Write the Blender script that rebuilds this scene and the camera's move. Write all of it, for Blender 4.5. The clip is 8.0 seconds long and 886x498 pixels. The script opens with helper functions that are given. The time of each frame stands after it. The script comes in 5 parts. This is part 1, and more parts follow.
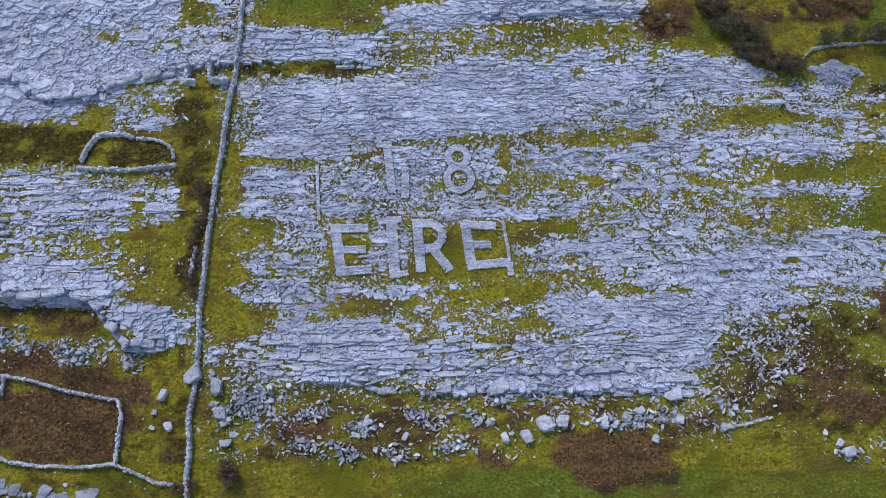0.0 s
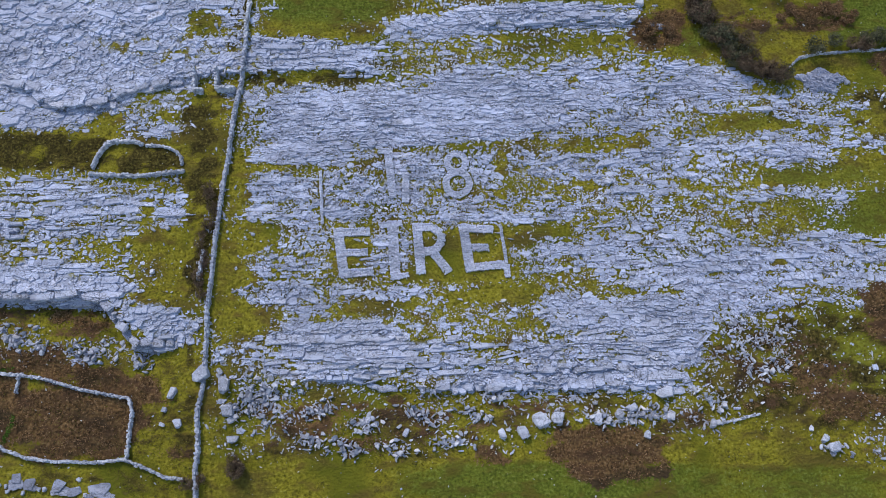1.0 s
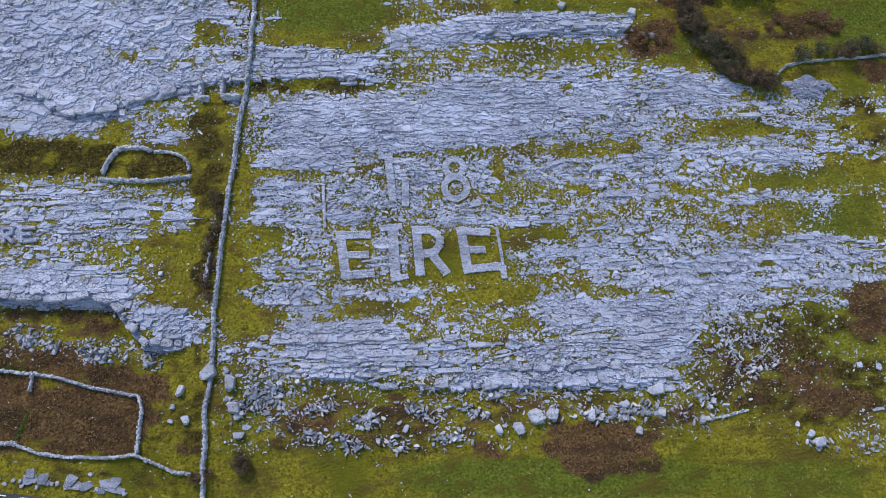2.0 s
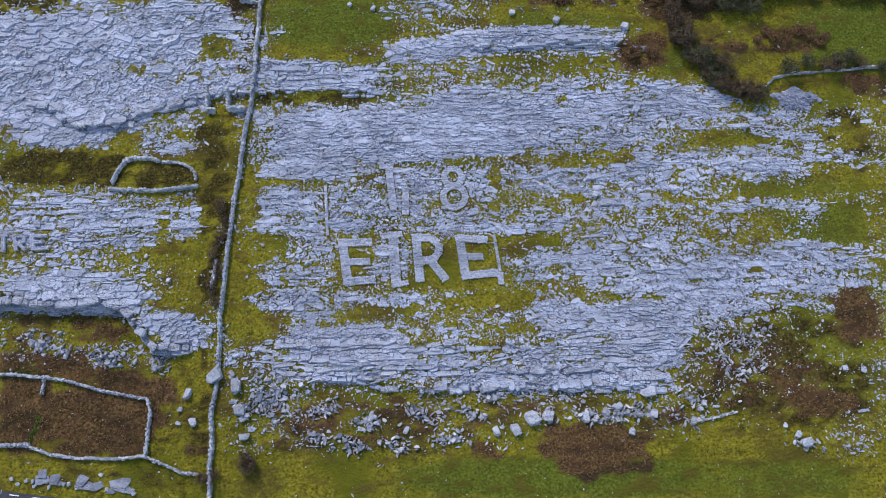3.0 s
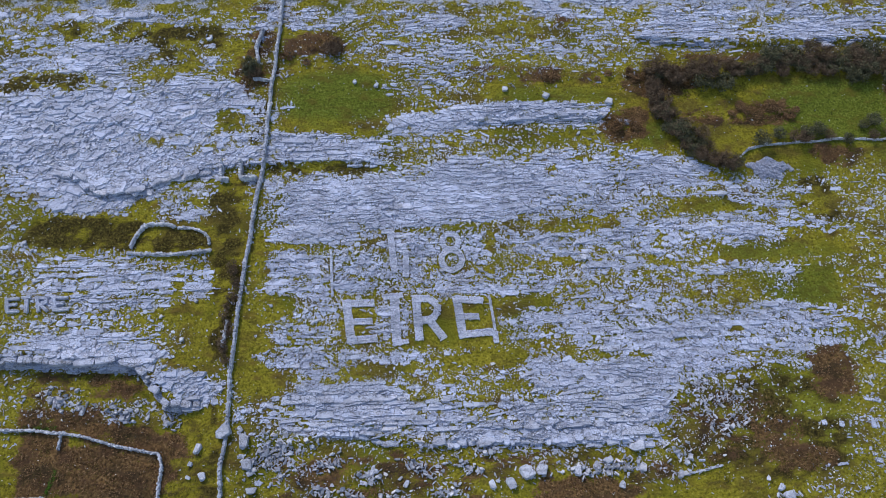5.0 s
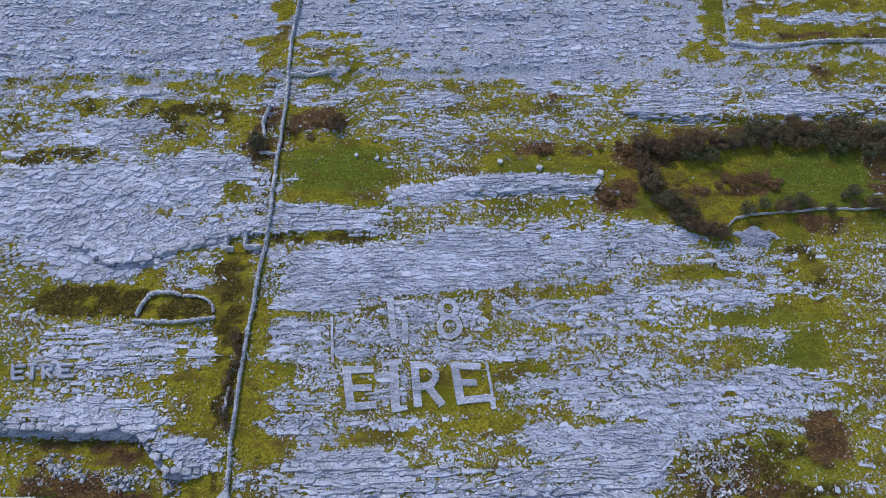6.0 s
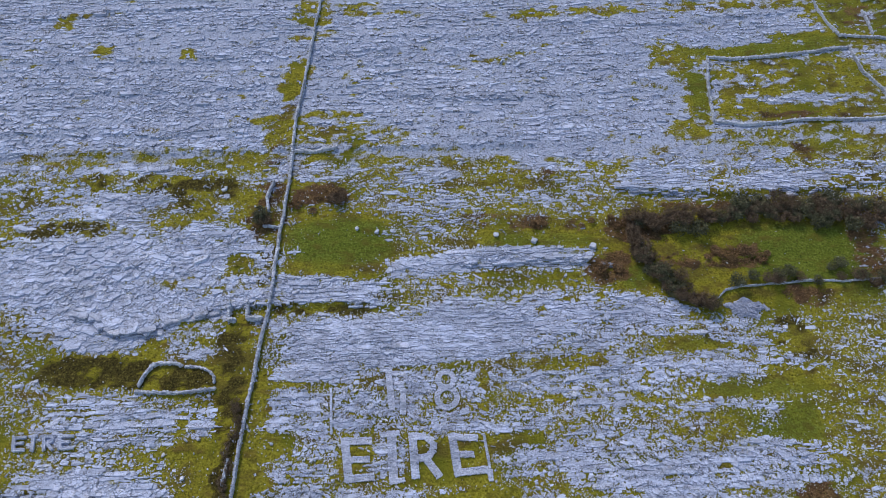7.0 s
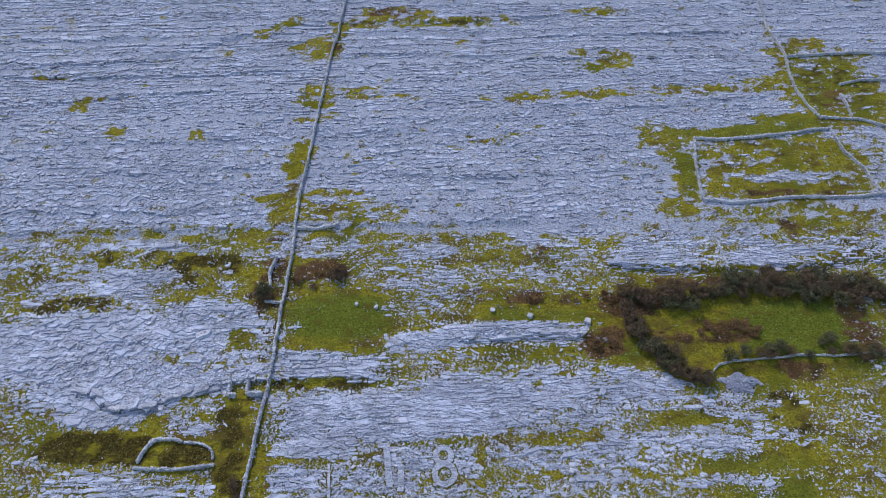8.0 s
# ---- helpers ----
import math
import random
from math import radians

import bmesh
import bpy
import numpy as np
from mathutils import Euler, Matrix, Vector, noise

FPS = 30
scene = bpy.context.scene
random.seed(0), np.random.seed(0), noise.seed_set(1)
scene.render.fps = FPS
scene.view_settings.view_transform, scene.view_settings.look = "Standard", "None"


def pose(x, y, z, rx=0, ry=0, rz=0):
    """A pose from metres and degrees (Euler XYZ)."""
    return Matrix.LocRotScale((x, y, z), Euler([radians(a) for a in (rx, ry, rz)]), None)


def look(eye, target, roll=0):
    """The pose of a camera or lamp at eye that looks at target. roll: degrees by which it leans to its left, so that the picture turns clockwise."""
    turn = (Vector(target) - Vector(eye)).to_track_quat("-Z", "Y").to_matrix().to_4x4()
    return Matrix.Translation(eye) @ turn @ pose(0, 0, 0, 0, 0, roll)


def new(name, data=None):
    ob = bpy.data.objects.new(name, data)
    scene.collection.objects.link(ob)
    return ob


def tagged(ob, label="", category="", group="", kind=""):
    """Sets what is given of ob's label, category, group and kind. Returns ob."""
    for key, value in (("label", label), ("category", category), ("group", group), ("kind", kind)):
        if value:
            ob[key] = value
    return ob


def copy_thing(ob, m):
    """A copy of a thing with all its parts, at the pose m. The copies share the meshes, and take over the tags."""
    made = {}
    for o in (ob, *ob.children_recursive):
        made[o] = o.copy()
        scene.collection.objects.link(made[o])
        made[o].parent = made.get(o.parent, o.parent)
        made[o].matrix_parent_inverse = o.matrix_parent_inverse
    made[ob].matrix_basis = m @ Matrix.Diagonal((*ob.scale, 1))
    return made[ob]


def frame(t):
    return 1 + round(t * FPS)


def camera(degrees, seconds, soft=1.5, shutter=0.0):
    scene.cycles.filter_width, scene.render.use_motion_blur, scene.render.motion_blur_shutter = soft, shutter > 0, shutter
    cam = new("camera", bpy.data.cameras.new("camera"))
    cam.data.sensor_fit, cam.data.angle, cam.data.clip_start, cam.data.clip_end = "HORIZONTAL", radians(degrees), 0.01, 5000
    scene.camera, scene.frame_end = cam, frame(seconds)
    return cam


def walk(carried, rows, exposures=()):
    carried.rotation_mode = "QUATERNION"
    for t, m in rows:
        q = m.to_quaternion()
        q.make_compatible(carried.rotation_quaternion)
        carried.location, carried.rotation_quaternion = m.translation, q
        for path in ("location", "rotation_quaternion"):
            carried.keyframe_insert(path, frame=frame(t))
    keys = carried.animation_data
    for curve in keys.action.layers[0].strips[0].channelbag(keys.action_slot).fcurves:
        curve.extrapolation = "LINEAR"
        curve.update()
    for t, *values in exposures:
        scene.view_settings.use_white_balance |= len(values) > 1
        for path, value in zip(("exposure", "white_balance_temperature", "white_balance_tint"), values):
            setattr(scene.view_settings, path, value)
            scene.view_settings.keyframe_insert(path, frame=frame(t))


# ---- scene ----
cam = camera(65.11, 8.0, soft=0.75)
PATH = [
    (0.0, 0.000, -35.216, 73.302, 23.998, -0.123, 0.000),
    (0.5, 0.060, -35.735, 74.630, 24.074, -0.110, -0.030),
    (1.0, 0.180, -36.251, 75.966, 24.131, -0.036, -0.050),
    (1.5, 0.330, -36.780, 77.300, 24.183, 0.033, -0.080),
    (3.0, 0.597, -38.122, 81.361, 24.574, 0.100, -0.186),
    (3.5, 0.588, -38.475, 82.764, 25.327, 0.087, -0.227),
    (4.0, 0.560, -38.820, 84.200, 26.109, 0.050, -0.260),
    (5.5, 0.720, -39.865, 88.512, 31.159, 0.030, -0.380),
    (6.0, 0.778, -40.280, 89.989, 33.957, 0.005, -0.443),
    (6.5, 0.870, -40.650, 91.430, 36.509, -0.010, -0.490),
    (7.0, 1.040, -41.039, 92.950, 39.268, -0.010, -0.505),
    (7.5, 1.202, -41.440, 94.480, 42.039, -0.010, -0.525),
    (8.0, 1.349, -41.831, 96.062, 44.760, -0.011, -0.545),
]
walk(cam, [(t, pose(*p)) for t, *p in PATH], exposures=[(0.0, 0.65), (8.0, 0.61)])

# ---- light: a bright overcast sky ----
world = bpy.data.worlds.new("overcast_sky")
scene.world = world
world.use_nodes = True
wn = world.node_tree.nodes
sky = wn.new("ShaderNodeTexSky")
sky.sky_type, sky.sun_disc = "NISHITA", False
sky.sun_elevation, sky.sun_rotation = radians(42), radians(-35)
world.node_tree.links.new(sky.outputs["Color"], wn["Background"].inputs["Color"])
wn["Background"].inputs["Strength"].default_value = 0.15
sun_data = bpy.data.lights.new("sun", "SUN")
sun_data.energy, sun_data.angle, sun_data.color = 1.6, radians(10), (1.0, 0.97, 0.93)
sun = new("sun", sun_data)
sun.matrix_world = look((-40, 60, 80), (0, 0, 0))


# ---- materials ----
def mat_base(name):
    m = bpy.data.materials.new(name)
    m.use_nodes = True
    return m, m.node_tree.nodes, m.node_tree.links


def noise_node(n, l, scale, detail=4.0, stretch=None, source=None):
    tex = n.new("ShaderNodeTexNoise")
    tex.inputs["Scale"].default_value, tex.inputs["Detail"].default_value = scale, detail
    if source is None:
        source = n.new("ShaderNodeNewGeometry").outputs["Position"]
    if stretch:
        mp = n.new("ShaderNodeMapping")
        mp.inputs["Scale"].default_value = stretch
        l.new(source, mp.inputs["Vector"])
        source = mp.outputs["Vector"]
    l.new(source, tex.inputs["Vector"])
    return tex.outputs["Fac"]


def ramp(n, l, fac, stops):
    r = n.new("ShaderNodeValToRGB")
    e = r.color_ramp.elements
    while len(e) < len(stops):
        e.new(0.5)
    for k, (p, c) in enumerate(stops):
        e[k].position, e[k].color = p, (*c, 1)
    l.new(fac, r.inputs["Fac"])
    return r.outputs["Color"]


def mix(n, l, a, b, fac, mode="MIX"):
    m = n.new("ShaderNodeMix")
    m.data_type, m.blend_type = "RGBA", mode
    for v, k in ((fac, 0), (a, 6), (b, 7)):
        if isinstance(v, (int, float)):
            m.inputs[k].default_value = v
        elif isinstance(v, tuple):
            m.inputs[k].default_value = (*v, 1)
        else:
            l.new(v, m.inputs[k])
    return m.outputs[2]


def span(n, l, value, lo, hi):
    r = n.new("ShaderNodeMapRange")
    r.interpolation_type = "SMOOTHSTEP"
    r.inputs["From Min"].default_value, r.inputs["From Max"].default_value = lo, hi
    l.new(value, r.inputs["Value"])
    return r.outputs["Result"]


def math_node(n, l, op, a, b):
    m = n.new("ShaderNodeMath")
    m.operation = op
    for v, k in ((a, 0), (b, 1)):
        if isinstance(v, (int, float)):
            m.inputs[k].default_value = v
        else:
            l.new(v, m.inputs[k])
    return m.outputs[0]


def finish(n, l, color, rough, height=None, strength=0.5, distance=0.05, gloss=0.25):
    b = n["Principled BSDF"]
    l.new(color, b.inputs["Base Color"])
    b.inputs["Roughness"].default_value = rough
    b.inputs["Specular IOR Level"].default_value = gloss
    if height is not None:
        bump = n.new("ShaderNodeBump")
        bump.inputs["Strength"].default_value, bump.inputs["Distance"].default_value = strength, distance
        l.new(height, bump.inputs["Height"])
        l.new(bump.outputs["Normal"], b.inputs["Normal"])


def stone_material(name, dark, mid, light, island=True, lichen=0.35, jointed=0.0, joint=(1.9, 3.6), crack=0.09):
    """Weathered limestone: a tone for each stone, stains, fine cracks and grey-black lichen."""
    m, n, l = mat_base(name)
    if island:
        tone = n.new("ShaderNodeNewGeometry").outputs["Random Per Island"]
    else:
        tone = n.new("ShaderNodeObjectInfo").outputs["Random"]
    warm = (light[0] * 1.16, light[1] * 1.09, light[2] * 1.0)
    base = ramp(n, l, tone, [(0.0, dark), (0.35, mid), (0.85, light), (1.0, warm)])
    stain = noise_node(n, l, 0.9, 5.0, (0.5, 1.3, 1.0))
    base = mix(n, l, base, tuple(0.62 * c for c in mid), math_node(n, l, "MULTIPLY", span(n, l, stain, 0.46, 0.66), 0.8))
    broad = noise_node(n, l, 0.16, 4.0, (0.5, 1.6, 1.0))
    base = mix(n, l, base, tuple(0.74 * c for c in mid), math_node(n, l, "MULTIPLY", span(n, l, broad, 0.50, 0.66), 0.55))
    base = mix(n, l, base, tuple(1.12 * c for c in light), math_node(n, l, "MULTIPLY", span(n, l, broad, 0.48, 0.34), 0.45))
    grain = noise_node(n, l, 7.0, 6.0)
    spots = span(n, l, grain, 0.56, 0.74)
    base = mix(n, l, base, tuple(0.42 * c for c in dark), math_node(n, l, "MULTIPLY", spots, lichen))
    pale = noise_node(n, l, 3.1, 3.0)
    base = mix(n, l, base, tuple(min(0.8, 1.2 * c) for c in light), math_node(n, l, "MULTIPLY", span(n, l, pale, 0.58, 0.7), 0.5))
    joints = n.new("ShaderNodeTexVoronoi")
    joints.feature = "DISTANCE_TO_EDGE"
    joints.inputs["Scale"].default_value = 1.0
    mp = n.new("ShaderNodeMapping")
    mp.inputs["Scale"].default_value = (*joint, 1.0)
    warp = n.new("ShaderNodeVectorMath")
    wob = n.new("ShaderNodeTexNoise")
    wob.inputs["Scale"].default_value = 1.2
    place = n.new("ShaderNodeNewGeometry").outputs["Position"]
    l.new(place, wob.inputs["Vector"])
    l.new(place, warp.inputs[0])
    l.new(wob.outputs["Color"], warp.inputs[1])
    l.new(warp.outputs[0], mp.inputs["Vector"])
    l.new(mp.outputs["Vector"], joints.inputs["Vector"])
    gap = math_node(n, l, "MULTIPLY", span(n, l, joints.outputs["Distance"], crack, 0.015), span(n, l, noise_node(n, l, 0.7, 4.0, (0.6, 1.4, 1.0)), 0.36, 0.56))
    base = mix(n, l, base, (0.07, 0.068, 0.066), math_node(n, l, "MULTIPLY", gap, jointed))
    nick = noise_node(n, l, 17.0, 3.0, (0.7, 1.3, 1.0))
    base = mix(n, l, base, tuple(0.3 * c for c in dark), math_node(n, l, "MULTIPLY", span(n, l, nick, 0.60, 0.70), 0.6))
    base = mix(n, l, base, tuple(min(0.8, 1.25 * c) for c in light), math_node(n, l, "MULTIPLY", span(n, l, nick, 0.40, 0.30), 0.5))
    seams = noise_node(n, l, 2.2, 6.0, (0.5, 4.0, 2.0))
    finish(n, l, base, 0.9, math_node(n, l, "ADD", grain, seams), 0.7, 0.06)
    return m


LIMESTONE = stone_material("limestone", (0.285, 0.295, 0.36), (0.412, 0.436, 0.545), (0.48, 0.507, 0.635), lichen=0.45, jointed=0.85)
CLINT_STONE = stone_material("clint_limestone", (0.335, 0.355, 0.445), (0.395, 0.42, 0.53), (0.44, 0.467, 0.59), lichen=0.7, jointed=1.0, joint=(1.0, 1.9), crack=0.155)
SLAB_STONE = stone_material("limestone_slab", (0.30, 0.31, 0.37), (0.39, 0.403, 0.485), (0.435, 0.45, 0.54), island=False, lichen=0.45, jointed=0.85)
BOULDER_STONE = stone_material("boulder_limestone", (0.29, 0.297, 0.345), (0.38, 0.39, 0.455), (0.46, 0.47, 0.545), island=False, lichen=0.8, jointed=0.6)
WALL_STONE = stone_material("wall_limestone", (0.22, 0.22, 0.245), (0.38, 0.383, 0.43), (0.53, 0.535, 0.59), lichen=0.6)
SCREE_STONE = stone_material("scree_limestone", (0.20, 0.202, 0.23), (0.33, 0.332, 0.38), (0.48, 0.48, 0.535), lichen=0.5)
HEAP_STONE = stone_material("heap_limestone", (0.22, 0.23, 0.29), (0.31, 0.325, 0.41), (0.40, 0.42, 0.52), lichen=0.3)
LETTER_STONE = stone_material("letter_limestone", (0.33, 0.338, 0.40), (0.43, 0.44, 0.525), (0.51, 0.522, 0.62), lichen=0.4)


def ground_material():
    """Turf, pasture, bracken litter and the dark rock floor between the slabs, each where its layer lies."""
    m, n, l = mat_base("hillside_turf")

    def layer(name):
        a = n.new("ShaderNodeAttribute")
        a.attribute_name = name
        return a.outputs["Fac"]

    fine = noise_node(n, l, 3.2, 9.0)
    blade = noise_node(n, l, 13.0, 4.0)
    mid = noise_node(n, l, 0.55, 5.0, (0.6, 1.2, 1.0))
    patchy = noise_node(n, l, 0.23, 6.0, (0.6, 1.3, 1.0))
    wide = noise_node(n, l, 0.12, 3.0)
    turf = ramp(n, l, fine, [(0.28, (0.060, 0.049, 0.007)), (0.45, (0.172, 0.147, 0.014)), (0.58, (0.232, 0.198, 0.019)), (0.76, (0.34, 0.30, 0.055))])
    turf = mix(n, l, turf, (0.135, 0.092, 0.020), span(n, l, mid, 0.50, 0.72))
    turf = mix(n, l, turf, (0.062, 0.048, 0.012), math_node(n, l, "MULTIPLY", span(n, l, noise_node(n, l, 1.3, 8.0), 0.54, 0.68), 0.5))
    turf = mix(n, l, turf, (0.115, 0.112, 0.011), span(n, l, wide, 0.50, 0.68))
    turf = mix(n, l, turf, (0.090, 0.062, 0.018), math_node(n, l, "MULTIPLY", span(n, l, patchy, 0.52, 0.66), 0.7))
    green = ramp(n, l, fine, [(0.28, (0.040, 0.052, 0.009)), (0.46, (0.090, 0.108, 0.013)), (0.58, (0.122, 0.140, 0.018)), (0.76, (0.20, 0.21, 0.055))])
    green = mix(n, l, green, (0.10, 0.085, 0.014), span(n, l, mid, 0.48, 0.70))
    brown = ramp(n, l, fine, [(0.30, (0.036, 0.022, 0.011)), (0.47, (0.110, 0.062, 0.026)), (0.6, (0.17, 0.098, 0.040)), (0.75, (0.23, 0.16, 0.08))])
    brown = mix(n, l, brown, (0.090, 0.050, 0.026), span(n, l, mid, 0.48, 0.66))
    brown = mix(n, l, brown, (0.022, 0.020, 0.012), math_node(n, l, "MULTIPLY", span(n, l, patchy, 0.50, 0.64), 0.6))
    rock = ramp(n, l, fine, [(0.30, (0.12, 0.124, 0.15)), (0.45, (0.31, 0.327, 0.41)), (0.7, (0.42, 0.443, 0.555))])
    jitter = math_node(n, l, "MULTIPLY", math_node(n, l, "SUBTRACT", mid, 0.5), 1.1)
    jitter2 = math_node(n, l, "MULTIPLY", math_node(n, l, "SUBTRACT", fine, 0.5), 0.9)
    both = math_node(n, l, "ADD", jitter, jitter2)
    color = mix(n, l, turf, green, span(n, l, math_node(n, l, "ADD", layer("pasture"), both), 0.3, 1.1))
    moor = ramp(n, l, fine, [(0.30, (0.016, 0.013, 0.005)), (0.47, (0.050, 0.038, 0.010)), (0.6, (0.09, 0.07, 0.016)), (0.75, (0.18, 0.15, 0.04))])
    color = mix(n, l, color, moor, span(n, l, math_node(n, l, "ADD", layer("heath"), math_node(n, l, "MULTIPLY", both, 1.7)), 0.40, 0.75))
    color = mix(n, l, color, brown, span(n, l, math_node(n, l, "ADD", layer("bracken"), math_node(n, l, "MULTIPLY", both, 1.5)), 0.40, 0.72))
    color = mix(n, l, color, rock, math_node(n, l, "MULTIPLY", span(n, l, math_node(n, l, "ADD", layer("bare"), both), 0.30, 0.80), 0.95))
    finish(n, l, color, 0.95, math_node(n, l, "ADD", math_node(n, l, "ADD", fine, math_node(n, l, "MULTIPLY", blade, 0.3)), math_node(n, l, "MULTIPLY", mid, 1.5)), 0.9, 0.25, 0.06)
    return m


def plant_material(name, dark, mid, light):
    m, n, l = mat_base(name)
    tone = n.new("ShaderNodeNewGeometry").outputs["Random Per Island"]
    base = ramp(n, l, tone, [(0.0, dark), (0.5, mid), (1.0, light)])
    patch = noise_node(n, l, 0.8, 3.0)
    base = mix(n, l, base, dark, span(n, l, patch, 0.5, 0.75))
    finish(n, l, base, 0.9, gloss=0.06)
    return m


GROUND = ground_material()
FROND = plant_material("bracken_frond", (0.060, 0.036, 0.018), (0.165, 0.092, 0.044), (0.27, 0.17, 0.09))
HEATH = plant_material("heather_tuft", (0.025, 0.022, 0.008), (0.060, 0.048, 0.014), (0.11, 0.085, 0.03))
TWIG = plant_material("bare_twig", (0.050, 0.034, 0.022), (0.120, 0.080, 0.050), (0.20, 0.145, 0.10))
LEAF = plant_material("grey_green_leaf", (0.045, 0.045, 0.024), (0.092, 0.090, 0.050), (0.15, 0.146, 0.088))
BARK = plant_material("shrub_bark", (0.03, 0.025, 0.02), (0.06, 0.05, 0.042), (0.10, 0.09, 0.078))
GRASS = plant_material("grass_tuft", (0.06, 0.055, 0.010), (0.14, 0.125, 0.016), (0.25, 0.215, 0.05))


# ---- the lie of the land ----
HILL = math.tan(radians(12))
rng = np.random.default_rng(7)


def lattice(ix, iy, seed):
    h = (ix.astype(np.int64) * 374761393 + iy.astype(np.int64) * 668265263 + seed * 144665) & 0xFFFFFFFF
    h = ((h ^ (h >> 13)) * 1274126177) & 0xFFFFFFFF
    return ((h ^ (h >> 16)) & 0xFFFF) / 32767.5 - 1.0


def wave(x, y, seed=0):
    """Smooth random waves of about unit length, from -1 to 1."""
    ix, iy = np.floor(x), np.floor(y)
    fx, fy = x - ix, y - iy
    fx, fy = fx * fx * (3 - 2 * fx), fy * fy * (3 - 2 * fy)
    a, b = lattice(ix, iy, seed), lattice(ix + 1, iy, seed)
    c, d = lattice(ix, iy + 1, seed), lattice(ix + 1, iy + 1, seed)
    return a + (b - a) * fx + (c - a) * fy + (a - b - c + d) * fx * fy


def waves(x, y, seed=0, octaves=4):
    return sum(wave(x * 2**k + 17.3 * k, y * 2**k + 5.1 * k, seed + k) * 0.5**k for k in range(octaves)) / 1.6


# patches of the hillside: centre x, y, half length, half width, turn in degrees, and how bare the rock lies (1 all rock, -1 all turf); later ones lie over earlier ones
COVER_A = [
    (-22.3, 94.9, 3.1, 3.5, -0.4, -0.37),
    (-23.4, 80.8, 3.5, 3.5, -0.4, -0.3),
    (-24.5, 74.7, 2.8, 1.2, -0.4, -0.16),
    (-25.4, 66.7, 2.7, 3.9, -0.4, -0.3),
    (-26, 61.9, 1.9, 4, -0.4, -0.44),
    (-25.6, 54.1, 2.3, 4.4, -0.4, -0.44),
    (-28.3, 55.1, 4.2, 1, -0.4, -0.16),
    (-14.2, 81.5, 5.2, 1.9, -0.4, -0.19),
    (-14.1, 63.9, 2.6, 1.1, -0.4, -0.16),
    (-4.9, 80.4, 2.1, 0.9, -0.4, -0.16),
    (-8.5, 85.8, 1.2, 1.1, -0.4, -0.16),
    (-21.2, 75.1, 2.5, 1.1, -0.4, -0.23),
    (-15.4, 56.3, 3.1, 0.8, -0.4, -0.16),
    (-20.6, 56, 2.1, 1, -0.4, -0.02),
    (-11.5, 52.1, 6.2, 2.2, -0.4, -0.09),
    (-17.8, 52.8, 5.2, 2.5, -0.4, 0.05),
]
COVER_B = [
    (-6.4, 52.1, 2.1, 1.5, -0.4, -0.16),
    (27.7, 80.9, 15.2, 1.3, 2.3, -0.19),
    (54.7, 82.2, 15.4, 1.4, 2.3, -0.2),
    (71.5, 83.7, 7.2, 1.9, 3.6, -0.5),
    (10.8, 68.9, 3.9, 1.4, -0.4, 0.05),
    (7.1, 96.5, 1.8, 1.1, -0.4, -0.09),
    (45.4, 69.8, 4.5, 2.6, -0.4, -0.5),
    (60.1, 70.4, 12.5, 1.7, 3.4, -0.6),
    (74.3, 73.3, 9.2, 2.6, 3.5, -0.6),
    (48.1, 58.7, 1.9, 7.9, -0.4, -0.6),
    (41.7, 53, 3.1, 1.5, -0.4, -0.09),
    (47.2, 64.8, 3.3, 1.7, -0.4, -0.4),
    (67.3, 62.3, 17.3, 7.9, -0.4, -0.55),
    (68.1, 59.6, 11.8, 1.5, -0.4, 0.35),
    (58.3, 63.4, 6.5, 1.4, -0.4, 0.1),
    (67.1, 56.2, 14.8, 1.6, -0.4, -0.7),
]
COVER_C = [
    (82.2, 84.1, 9.4, 8.9, -0.4, -0.6),
    (81.1, 88.2, 4.8, 1.3, -0.4, 0.1),
    (85.8, 91.6, 7.3, 1, -0.4, -0.3),
    (89.7, 78.5, 4.6, 6.2, -0.4, -0.5),
    (86.7, 67.3, 3.3, 3.1, -0.4, 0.4),
    (76, 93.4, 3.7, 2.6, -0.4, -0.5),
    (80.9, 95.4, 3.7, 1.8, -0.4, -0.4),
    (74.1, 96.9, 1, 4.5, -0.4, -0.3),
    (65.4, 50.3, 17.5, 2.7, -0.4, -0.1),
    (63.8, 48.3, 2.8, 1.2, -0.4, -0.37),
    (-7.9, 105.7, 8.9, 2.3, -0.4, -0.3),
    (-0.3, 102.8, 8.8, 1.5, -0.4, -0.23),
    (12.3, 103.1, 7.6, 1.5, -0.4, -0.23),
    (38, 106.4, 5.7, 1.5, -0.4, -0.16),
    (-15.3, 102, 6.3, 1.5, -0.4, -0.3),
    (-24.2, 96.7, 6.3, 2.1, 28.5, -0.37),
]
